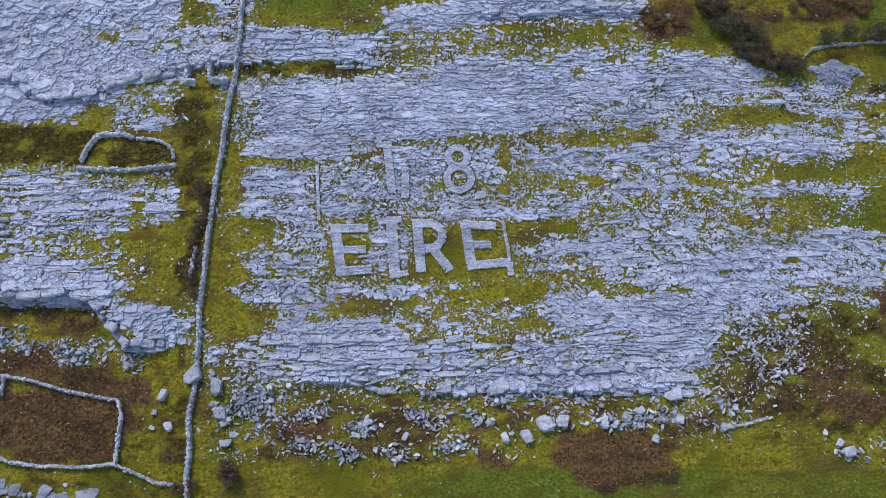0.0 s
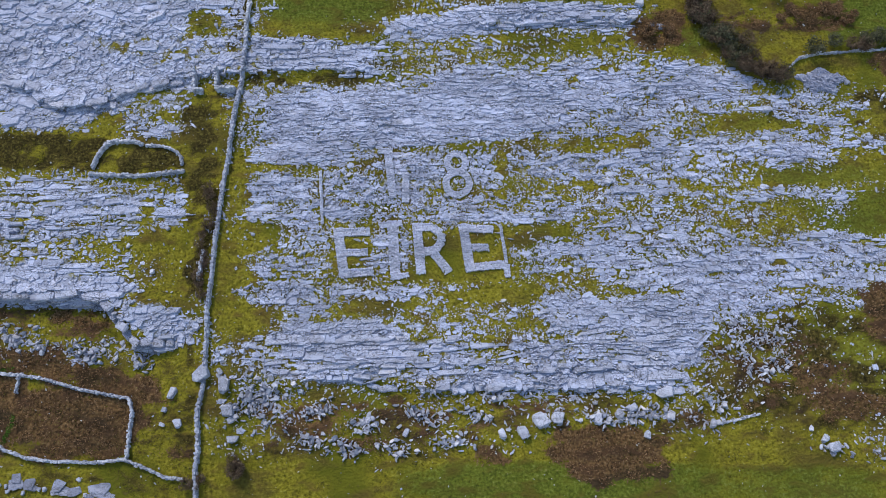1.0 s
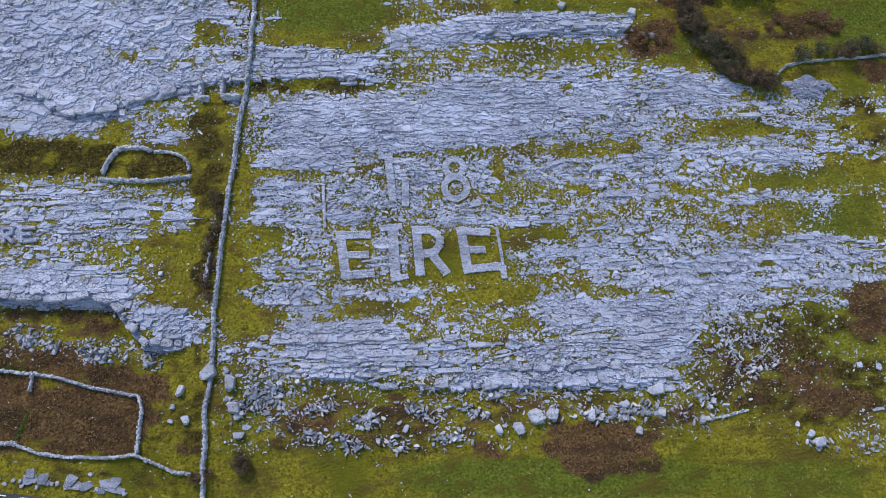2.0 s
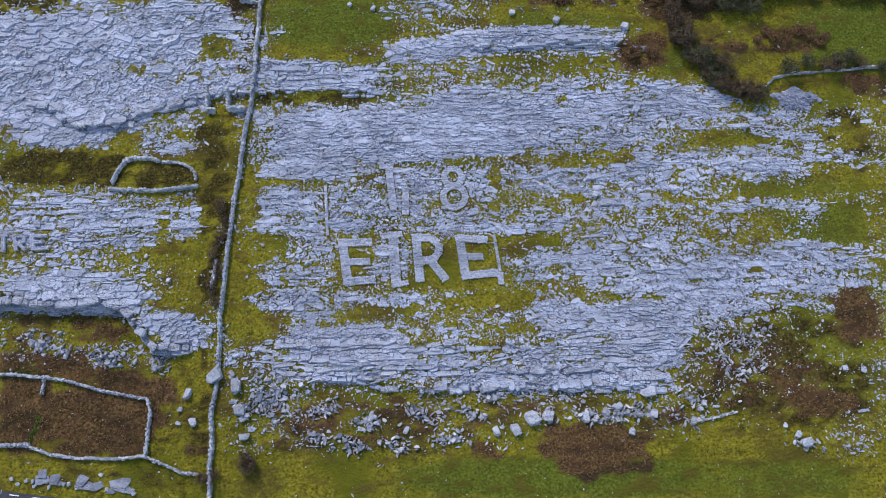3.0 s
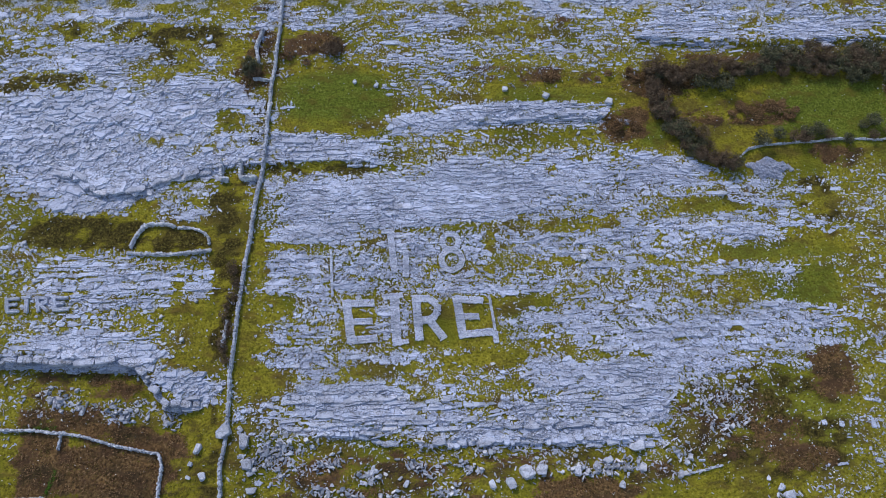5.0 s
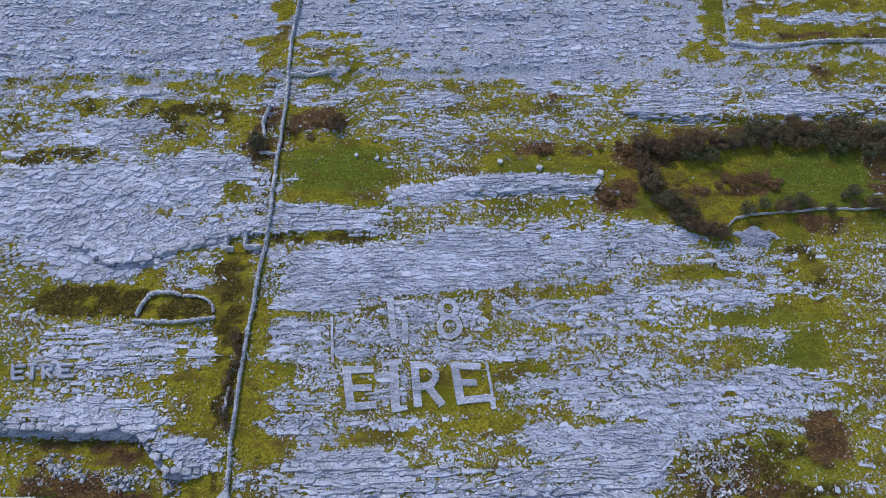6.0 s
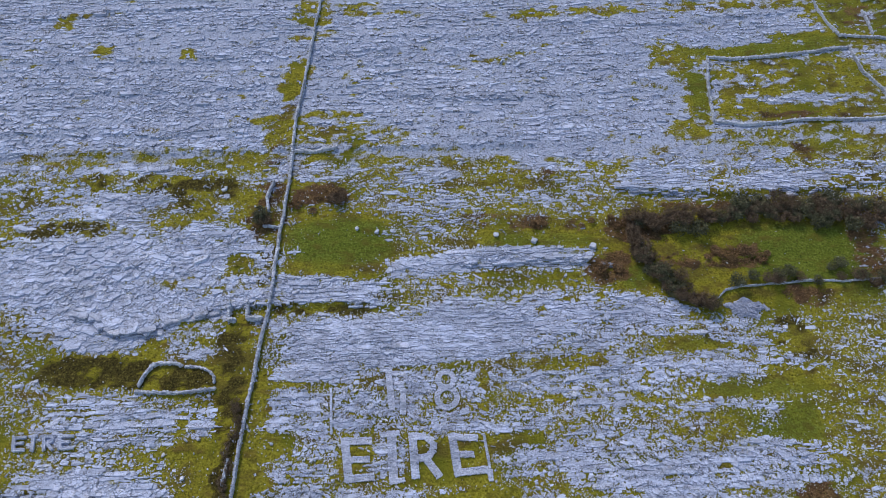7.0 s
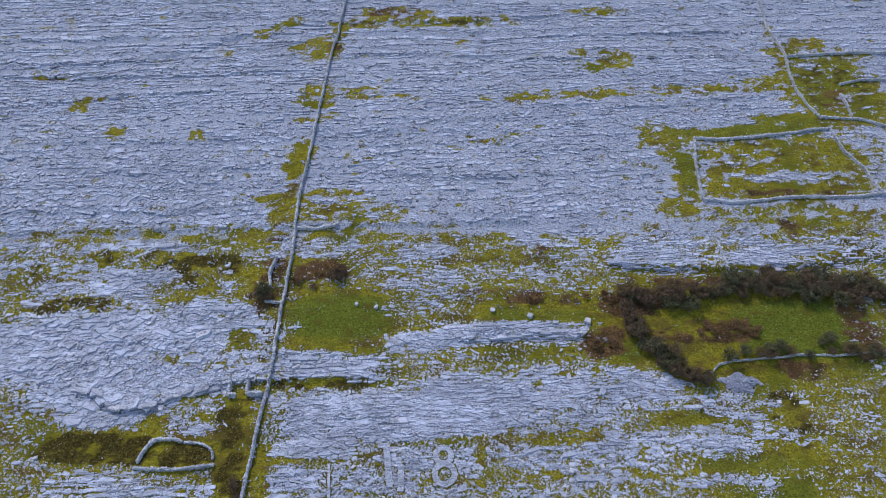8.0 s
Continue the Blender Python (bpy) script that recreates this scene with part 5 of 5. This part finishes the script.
# ---- drystone walls ----
def along(points, step):
    p = np.array(points, float)
    seg = np.hypot(*np.diff(p, axis=0).T)
    total = np.concatenate([[0], np.cumsum(seg)])
    s = np.arange(0, total[-1], step)
    x, y = np.interp(s, total, p[:, 0]), np.interp(s, total, p[:, 1])
    x, y = x + 0.12 * wave(s / 3, s * 0, 5), y + 0.12 * wave(s / 3, s * 0, 6)
    return x, y, np.arctan2(np.gradient(y), np.gradient(x)) if len(x) > 1 else np.zeros(1)


def drystone_wall(points, height=1.15, width=0.62, label="", ruin=0.0, capped=None, slim=1.0):
    """A wall of rough courses on both faces, a packed heart and upright cope stones on top."""
    wall = tagged(new("drystone_wall"), label, "wall", "drystone walls")
    lots = []
    x, y, turn = along(points, 0.40)
    top = height * (1 - ruin * (0.5 + 0.5 * wave(x * 0.5, y * 0.5, 9)))
    z = land(x, y)
    girth = width * np.interp(y, [25, 75], [1, slim])
    courses = max(2, round(height / 0.26))
    fine = min(1.0, width / 0.5)
    for c in range(courses):
        lift = c / courses
        batter = girth / 2 * (1.0 - 0.25 * lift)
        for side in (-1, 1):
            n = len(x)
            off = side * (batter - 0.12 * fine) + rng.normal(0, 0.03, n)
            shift = rng.uniform(-0.12, 0.12, n)
            lots.append((x - np.sin(turn) * off + np.cos(turn) * shift, y + np.cos(turn) * off + np.sin(turn) * shift, z + top * lift - 0.05,
                         rng.uniform(0.15, 0.27, n) * fine, rng.uniform(0.11, 0.19, n) * fine, top / courses * rng.uniform(0.9, 1.2, n) + 0.05, turn + rng.normal(0, 0.15, n)))
    n = len(x)
    lots.append((x, y, z + top * 0.2, np.full(n, 0.24), girth * 0.33, top * 0.72, turn))
    xc, yc, tc = along(points, 0.21)
    zc = land(xc, yc) + height * (1 - ruin * (0.5 + 0.5 * wave(xc * 0.5, yc * 0.5, 9))) - 0.02
    n = len(xc)
    girth = width * np.interp(yc, [25, 75], [1, slim])
    side = rng.normal(0, 0.18, n) * girth
    cope = (xc - np.sin(tc) * side + rng.normal(0, 0.04, n), yc + np.cos(tc) * side + rng.normal(0, 0.04, n), zc, rng.uniform(0.08, 0.19, n), rng.uniform(0.20, 0.42, n) * girth,
            rng.uniform(0.06, 0.20, n), tc + rng.normal(0, 0.5, n))
    pick = np.zeros(n, bool)
    if capped:
        pick = (yc > capped[0]) & (yc < capped[1])
    lots.append(tuple(q[~pick] for q in cope))
    q = [np.concatenate([lot[k] for lot in lots]) for k in range(7)]
    n = len(q[0])
    verts, faces = blocks(*q, rng.normal(0, 0.10, n), rng.normal(0, 0.10, n), np.full(n, 0.10), 0.3)
    tagged(sheet("courses", verts, faces, WALL_STONE, wall), kind="stuff")
    for k in np.flatnonzero(pick):
        ob = new("cope_stone", COPES[k % len(COPES)])
        ob.matrix_basis = pose(cope[0][k], cope[1][k], cope[2][k], 0, 0, math.degrees(cope[6][k])) @ Matrix.Diagonal((cope[3][k], cope[4][k], cope[5][k], 1))
        ob.parent = wall
    return wall


COPES = []
for k in range(8):
    one = np.ones(1)
    v, f = blocks(*(one * q for q in (0, 0, 0, 1, 1, 1, 0)), one * rng.normal(0, 0.15), one * rng.normal(0, 0.15), one * 0.2, 0.3)
    me = bpy.data.meshes.new("cope_stone")
    me.from_pydata(v, [], f)
    me.materials.append(SLAB_STONE)
    COPES.append(me)

drystone_wall(MAIN_WALL, 0.62, 0.46, "long grey drystone wall running straight up the hillside", 0.12, capped=(-30, 25), slim=0.72)
drystone_wall([(-43.0, 7.1), (-41.5, 6.9), (-38.5, 6.9), (-35.1, 7.0), (-31.5, 7.5)], 0.55, 0.40, "low drystone wall of a small sheepfold", 0.3)
drystone_wall([(-42.8, 8.0), (-42.4, 9.2), (-41.5, 10.9), (-40.5, 11.3), (-38.0, 11.3), (-37.1, 10.9)], 0.55, 0.42, "curved low drystone wall of a small sheepfold", 0.3)
drystone_wall([(-36.4, 10.8), (-34.3, 10.7), (-33.0, 10.2), (-32.1, 9.4), (-31.9, 8.4)], 0.4, 0.35, "broken low wall end of a small sheepfold", 0.6)
drystone_wall([(-62, -15.9), (-55.3, -16.2), (-51.7, -16.4), (-48.8, -16.7), (-45.9, -17.2), (-42.3, -18.1), (-38.6, -18.7), (-36.1, -19.2), (-35.5, -21.0), (-35.5, -23.7), (-35.6, -26.0)], 0.45, 0.34, "thin drystone wall round a brown bracken plot")
drystone_wall([(-49.9, -24.7), (-46.9, -25.7), (-43.4, -26.1), (-39.3, -26.2), (-36.0, -25.9), (-33.0, -27.0), (-31.0, -27.8), (-29.0, -27.9)], 0.45, 0.34, "thin drystone wall below a brown bracken plot")
drystone_wall([(-48.8, -16.9), (-48.9, -18.6)], 0.4, 0.28, "short stone stub at the corner of two bracken plots", 0.4)
drystone_wall([(-62, -24.9), (-54.0, -24.7), (-50.0, -24.5)], 0.6, 0.45, "low mossy wall below a bracken plot", 0.4)
drystone_wall([(-31.2, 20.4), (-31.1, 18.0), (-30.0, 17.9)], 1.1, 0.5, "roofless corner of a ruined stone hut", 0.3)
drystone_wall([(-28.4, 20.5), (-28.3, 18.2), (-26.2, 18.2)], 1.1, 0.5, "roofless corner of a ruined stone hut", 0.3)
drystone_wall([(-26.8, 42.4), (-27.6, 39.4), (-27.0, 36.7)], 0.8, 0.45, "short broken wall beside dark scrub", 0.4)
drystone_wall([(-27.5, 34.0), (-26.0, 33.8), (-24.5, 33.5)], 0.5, 0.36, "short low spur wall joining the long wall", 0.4)
drystone_wall([(50.8, 45.4), (51.0, 42.4), (51.4, 39.4)], 0.3, 0.5, "tumbled line of stones down a bare slope", 0.5)
drystone_wall([(84.3, 80.4), (84.6, 77.0), (84.7, 74.7)], 0.45, 0.4, "short wall between two upland plots", 0.3)
drystone_wall([(-24.0, 48.9), (-20.5, 48.7), (-16.5, 49.2)], 0.5, 0.6, "tumbled row of stones running off the long wall", 0.5)
drystone_wall([(-28.4, -2.5), (-28.6, -4.5), (-28.9, -6.0)], 0.6, 0.4, "short pale row of leaning stones beside the wall", 0.4)
drystone_wall([(79.3, 71.3), (75.9, 71.0), (69.9, 69.9), (63.0, 68.9), (56.2, 68.6), (51.7, 69.0), (50.6, 62.7), (50.1, 54.2), (55.9, 53.5), (61.3, 54.1), (66.7, 54.7), (75.1, 54.6), (84.5, 55.2), (96, 55.5)], 0.45, 0.44, "dark grey drystone wall round a small upland field", 0.35)
drystone_wall([(31.8, -22.1), (34.0, -21.6), (36.6, -21.0)], 0.16, 0.30, "last course of a tumbled wall in turf", 0.4)
drystone_wall([(79.2, 71.0), (79.8, 66.0), (82.6, 61.1), (83.4, 55.9)], 0.45, 0.38, "side wall of a small upland field", 0.2)
drystone_wall([(75.2, 122), (74.8, 110), (74.5, 101.4), (75.9, 91.6), (75.3, 86.6), (75.4, 81.7), (76.6, 77.0), (78.0, 74.3), (83.6, 73.9), (85.8, 73.6), (90.5, 71.7), (98, 69)], 0.45, 0.42, "winding drystone wall between upland fields", 0.35)
drystone_wall([(76.6, 91.3), (83.5, 92.1), (98.0, 92.4), (110, 92.5)], 0.45, 0.38, "far drystone wall across upland grass")
drystone_wall([(85, 83), (90, 84.5), (98, 84.3), (108, 84)], 0.4, 0.36, "low field wall across upland grass")
drystone_wall([(44.6, 21.1), (45.8, 22.2), (48.3, 22.9), (53.4, 23.3), (58.6, 23.7), (64.6, 23.7), (72, 24.3), (82, 24)], 0.45, 0.22, "overgrown drystone wall below a green field", 0.8)


# ---- the heap of cleared stones ----
def build_heap():
    n = 900
    ang, rad = rng.uniform(0, 6.283, n), np.sqrt(rng.random(n))
    x, y = 48.4 + np.cos(ang) * rad * 2.7 * (1 + 0.2 * np.sin(3 * ang) + 0.15 * np.sin(7 * ang + 1)), 19.3 + np.sin(ang) * rad * 1.5 * (1 + 0.2 * np.sin(5 * ang))
    size = rng.uniform(0.08, 0.2, n)
    verts, faces = blocks(x, y, land(x, y) + 0.3 * (1 - rad**1.5), size * rng.uniform(1, 1.8, n), size, size * rng.uniform(0.5, 1.2, n), rng.uniform(0, 6.3, n),
                          rng.normal(0, 0.3, n), rng.normal(0, 0.3, n), np.full(n, 0.6), 0.35, 5)
    tagged(sheet("stone_heap", verts, faces, HEAP_STONE), "blue-grey heap of small cleared field stones", "stone heap", kind="stuff")


build_heap()


# ---- letters and numerals laid out in stones ----
def stone_sign(name, strokes, label, size=0.115, lift=0.07):
    """Strokes are lines of points with a width; the stones fill them and a denser kerb marks the edge."""
    lots = []
    for points, width in strokes:
        p = np.array(points, float)
        seg = np.hypot(*np.diff(p, axis=0).T)
        total = np.concatenate([[0], np.cumsum(seg)])
        rows = max(2, round(width / (size * 1.35)))
        for r in range(rows):
            off = (r + 0.5) / rows * width - width / 2
            s = np.arange(-width / 2 * 0.6, total[-1] + width / 2 * 0.6, size * 1.35)
            s = s + rng.normal(0, size * 0.25, len(s))
            sc = np.clip(s, 0, total[-1] - 1e-3)
            x, y = np.interp(sc, total, p[:, 0]), np.interp(sc, total, p[:, 1])
            k = np.clip(np.searchsorted(total, sc, "right") - 1, 0, len(seg) - 1)
            tx, ty = np.diff(p[:, 0])[k] / seg[k], np.diff(p[:, 1])[k] / seg[k]
            x, y = x + tx * (s - sc) - ty * off, y + ty * (s - sc) + tx * off
            n = len(x)
            x, y = x + rng.normal(0, size * 0.2, n), y + rng.normal(0, size * 0.2, n)
            edge = 1.0 if r in (0, rows - 1) else 0.7
            lots.append((x, y, land(x, y) + lift, size * rng.uniform(0.75, 1.3, n), size * rng.uniform(0.6, 1.0, n), edge * rng.uniform(0.08, 0.17, n), rng.uniform(0, 6.3, n)))
    q = [np.concatenate([lot[k] for lot in lots]) for k in range(7)]
    n = len(q[0])
    verts, faces = blocks(*q, rng.normal(0, 0.2, n), rng.normal(0, 0.2, n), np.full(n, 0.3), 0.3)
    return tagged(sheet(name, verts, faces, LETTER_STONE), label, "stone sign", "letters laid out in stones")


stone_sign("stone_letter", BIG_E, "large letter E laid out in pale stones on turf")
stone_sign("stone_letter", BIG_I, "large letter I laid out in pale stones on turf")
stone_sign("stone_letter", BIG_R, "large letter R laid out in pale stones on turf")
stone_sign("stone_letter", LAST_E, "large letter E laid out in pale stones on turf")
stone_sign("stone_numeral", EIGHT, "large numeral 8 laid out in pale stones")
stone_sign("stone_numeral", TALL_BAR, "tall upright stroke of a stone numeral")
stone_sign("stone_stroke", SHORT_BAR, "short upright stroke of pale stones")
stone_sign("stone_stroke", END_BAR, "thin row of pale stones closing the word")
stone_sign("stone_stroke", SIDE_BAR, "thin row of pale stones edging a rubble square")
stone_sign("stone_letter", LOW_E, "small letter E laid out in pale stones", 0.085, 0.22)
stone_sign("stone_letter", LOW_I, "small letter I laid out in pale stones", 0.085, 0.22)
stone_sign("stone_letter", LOW_R, "small letter R laid out in pale stones", 0.085, 0.22)
stone_sign("stone_letter", LOW_END_E, "small letter E laid out in pale stones", 0.085, 0.22)


# ---- scrub, bracken and heather ----
def tufts(x, y, z, spread, height, blades, width):
    """Clumps of thin upright blades and fronds."""
    n = len(x)
    m = n * blades
    cx, cy, cz = (np.repeat(q, blades) for q in (x, y, z))
    sp, ht = np.repeat(spread, blades), np.repeat(height, blades)
    ang, rad = rng.uniform(0, 6.283, m), np.sqrt(rng.random(m))
    bx, by = cx + np.cos(ang) * rad * sp, cy + np.sin(ang) * rad * sp
    lean = rng.uniform(0.2, 1.0, m) * ht
    tipx, tipy = bx + np.cos(ang) * lean, by + np.sin(ang) * lean
    tipz = cz + ht * rng.uniform(0.5, 1.1, m) * (1.1 - 0.6 * rad)
    px, py = -np.sin(ang) * width, np.cos(ang) * width
    v = np.empty((m, 4, 3))
    v[:, 0] = np.stack([bx, by, cz - 0.05], 1)
    v[:, 1] = np.stack([(bx + tipx) / 2 + px, (by + tipy) / 2 + py, cz + (tipz - cz) * 0.8], 1)
    v[:, 2] = np.stack([tipx, tipy, tipz * 0.6 + cz * 0.4], 1)
    v[:, 3] = np.stack([(bx + tipx) / 2 - px, (by + tipy) / 2 - py, cz + (tipz - cz) * 0.8], 1)
    return v.reshape(-1, 3).tolist(), np.arange(m * 4).reshape(-1, 4).tolist()


def build_bracken():
    n = 60000
    x, y = rng.uniform(-66, 80, n), rng.uniform(-33, 108, n)
    amount = ragged(FERNS, x, y, 0.8) + 0.3 * waves(x / 2.5, y / 2.0, 23, 3)
    keep = (amount > 0.55) & (rock_level(x, y) < 0.15) & in_reach(x, y)
    x, y, amount = x[keep], y[keep], amount[keep]
    n = len(x)
    verts, faces = tufts(x, y, land(x, y), rng.uniform(0.15, 0.4, n), rng.uniform(0.2, 0.5, n), 7, 0.05)
    tagged(sheet("bracken", verts, faces, FROND), "dead brown bracken and heather in dense patches", "bracken", kind="stuff")


build_bracken()


def build_tufts(name, count, material, label, category, keep_where, spread, height, blades, width):
    x, y = rng.uniform(-75, 85, count), rng.uniform(-33, 62, count)
    keep = keep_where(x, y) & in_reach(x, y)
    x, y = x[keep], y[keep]
    n = len(x)
    verts, faces = tufts(x, y, land(x, y), rng.uniform(*spread, n), rng.uniform(*height, n), blades, width)
    tagged(sheet(name, verts, faces, material), label, category, kind="stuff")


build_tufts("rough_grass", 60000, GRASS, "tufts of coarse olive grass among the stones", "grass",
            lambda x, y: (rock_level(x, y) < -0.1) & (waves(x / 3, y / 2, 29, 3) - 0.3 * lie(MEADOW, x, y) > 0.0), (0.08, 0.25), (0.06, 0.18), 4, 0.028)
build_tufts("heather", 75000, HEATH, "dark low heather and dead grass in clumps", "heather",
            lambda x, y: (rock_level(x, y) < -0.05) & (waves(x / 2.2, y / 1.6, 39, 3) + 0.25 * lie(FERNS, x, y) + 0.6 * ragged(MOOR, x, y, 1.5) - 0.5 * lie(MEADOW, x, y) > 0.38), (0.1, 0.3), (0.08, 0.25), 6, 0.03)


def build_moss():
    moss = plant_material("wet_moss", (0.03, 0.06, 0.008), (0.06, 0.13, 0.015), (0.11, 0.19, 0.03))
    for k, line in enumerate([[(-54.6, -16.3), (-52.1, -16.1), (-49.8, -16.1)], [(-48.9, -21.1), (-49.3, -22.6), (-49.8, -24.1)]]):
        x, y, _ = along(line, 0.02)
        x, y = x + rng.normal(0, (0.16, 0.13)[k], len(x)), y + rng.normal(0, (0.22, 0.1)[k], len(x))
        n = len(x)
        verts, faces = tufts(x, y, land(x, y), rng.uniform(0.05, 0.14, n), rng.uniform(0.08, 0.2, n), 5, 0.035)
        tagged(sheet("moss_strip", verts, faces, moss), "bright green mossy strip dividing brown bracken plots", "moss", kind="stuff")


build_moss()


def limb(bm, a, b, r0, r1):
    d = (b - a).normalized()
    side = d.orthogonal().normalized()
    up = d.cross(side)
    rings = []
    for p, r in ((a, r0), (a.lerp(b, 0.5) + side * r0 * 0.8, (r0 + r1) / 2), (b, r1)):
        rings.append([bm.verts.new(p + (side * math.cos(k * 2.0944) + up * math.sin(k * 2.0944)) * r) for k in range(3)])
    for lo, hi in zip(rings, rings[1:]):
        for k in range(3):
            bm.faces.new((lo[k], lo[(k + 1) % 3], hi[(k + 1) % 3], hi[k]))


def shrub(seed, leafy, cover=None, label=""):
    """A low wind-bent shrub about 2 m across: stems, limbs and an uneven crown of small leaves or twigs."""
    r = random.Random(seed)
    thing = tagged(new("shrub"), label or "low grey-green thorn shrub with dense leaves" if leafy else "dark leafless thorn shrub with tangled twigs", "shrub", "scrub along the field edge")
    bm = bmesh.new()
    tips = []
    for k in range(7):
        ang = k * 0.9 + r.uniform(-0.3, 0.3)
        mid = Vector((math.cos(ang) * 0.35, math.sin(ang) * 0.35, 0.6 + r.uniform(-0.15, 0.2)))
        limb(bm, Vector((0.1 * math.cos(ang), 0.1 * math.sin(ang), -0.2)), mid, 0.06, 0.035)
        for j in range(3):
            tip = mid + Vector((math.cos(ang + j - 1) * r.uniform(0.2, 0.55), math.sin(ang + j - 1) * r.uniform(0.2, 0.55), r.uniform(0.2, 0.7)))
            limb(bm, mid, tip, 0.03, 0.012)
            tips.append(tip)
    part("branchwork", bm, BARK, thing)
    verts, faces = [], []
    lumps = [(t, r.uniform(0.28, 0.55)) for t in tips] + [(Vector((r.uniform(-0.7, 0.7), r.uniform(-0.7, 0.7), r.uniform(0.3, 0.8))), 0.45) for k in range(4)]
    for c, size in lumps:
        for k in range(42 if leafy else 34):
            d = Vector((r.gauss(0, 1), r.gauss(0, 1), r.gauss(0, 0.8))).normalized()
            p = c + d * size * r.uniform(0.55, 1.0)
            a = Vector((r.gauss(0, 1), r.gauss(0, 1), r.gauss(0, 0.6))).normalized()
            b = a.cross(d + Vector((0.01, 0.02, 0.03))).normalized()
            la, lb = (0.08, 0.055) if leafy else (0.2, 0.018)
            i = len(verts)
            verts += [p - a * la, p + b * lb, p + a * la, p - b * lb]
            faces.append((i, i + 1, i + 2, i + 3))
    sheet("crown", [tuple(v) for v in verts], faces, cover or (LEAF if leafy else TWIG), thing)
    return thing


def plant(kind, x, y, size, tall, turn):
    ob = copy_thing(kind, pose(x, y, land_at(x, y) - 0.05, 0, 0, turn))
    ob.scale = (size, size, tall)
    return ob


KINDS = [shrub(k, k % 2 == 0) for k in range(6)] + [shrub(9, True, FROND, "rounded brown mound of dead bracken and bramble")]
spots = []
r = random.Random(4)


def thicket(points, step, spread, leafy, size):
    px, py, _ = along(points, step)
    for x, y in zip(px, py):
        x, y = x + r.gauss(0, spread), y + r.gauss(0, spread)
        spots.append((6 if leafy > 1 else r.choice((0, 2, 4)) if r.random() < leafy else r.choice((1, 3, 5)), x, y, size * r.uniform(0.7, 1.3)))


thicket([(32.3, 33.5), (32.8, 30.0), (33.8, 26.9), (36.3, 23.0), (38.9, 20.4), (43.0, 19.4)], 0.55, 0.40, 0.15, 1.0)
thicket([(34.5, 29.0), (37.0, 25.0), (39.5, 22.5)], 0.9, 0.5, 0.55, 1.0)
thicket([(33.0, 34.6), (37.8, 34.0), (44.7, 34.8), (51.5, 35.5), (58.3, 35.8), (65.8, 34.9), (73.2, 34.3), (80, 34.6)], 0.6, 0.85, 0.3, 1.1)
thicket([(50, 37.3), (58.3, 37.6), (66, 37.0), (76, 36.5)], 1.1, 0.7, 0.4, 1.2)
thicket([(48.5, 23.6), (56, 24.4), (62, 24.6), (68, 24.2), (78, 25)], 1.6, 0.7, 0.5, 1.0)
thicket([(-28.4, -7.5), (-28.4, 0.0), (-27.9, 6.0)], 1.0, 0.3, 0.1, 0.6)
thicket([(-23.3, -26.0), (-22.8, -27.5)], 0.5, 0.3, 0.0, 0.9)
thicket([(-27.0, -28.5), (-29.5, -29.0)], 0.9, 0.3, 0.3, 0.7)
thicket([(-28.5, 35.5), (-27.0, 33.8)], 0.5, 0.6, 0.1, 0.9)
thicket([(-16.5, 38.6), (-15.0, 38.8)], 0.5, 0.4, 0.0, 1.0)
thicket([(76, 14), (82, 12)], 0.8, 0.8, 0.3, 1.2)
thicket([(44.0, 28.5), (47.5, 28.2)], 1.3, 0.5, 2, 0.8)
thicket([(50.5, 28.8), (55.0, 28.6)], 1.3, 0.6, 2, 0.8)
thicket([(27.8, 27.5), (30.5, 26.0)], 0.9, 0.6, 2, 0.8)
thicket([(29.0, 34.5), (32.5, 33.5)], 0.8, 0.7, 2, 0.8)
thicket([(15.5, 34.2), (18.5, 34.0)], 1.2, 0.4, 2, 0.7)
thicket([(24.5, 34.4), (26.0, 34.4)], 1.2, 0.3, 2, 0.7)
thicket([(-23.0, 37.5), (-18.0, 38.5)], 1.2, 0.6, 2, 0.7)
for kind, x, y, size in spots:
    plant(KINDS[kind], x, y, size, size * r.uniform(0.8, 1.1) * (0.55 if kind == 6 else 1.0), r.uniform(0, 360))
for thing, (x, y) in zip(KINDS, [(43.6, 19.9), (36.0, 33.2), (54.5, 24.6), (-15.5, 38.2), (63, 33.4), (71, 33.2), (26.5, 25.6)]):
    thing.matrix_basis = pose(x, y, land_at(x, y) - 0.05)
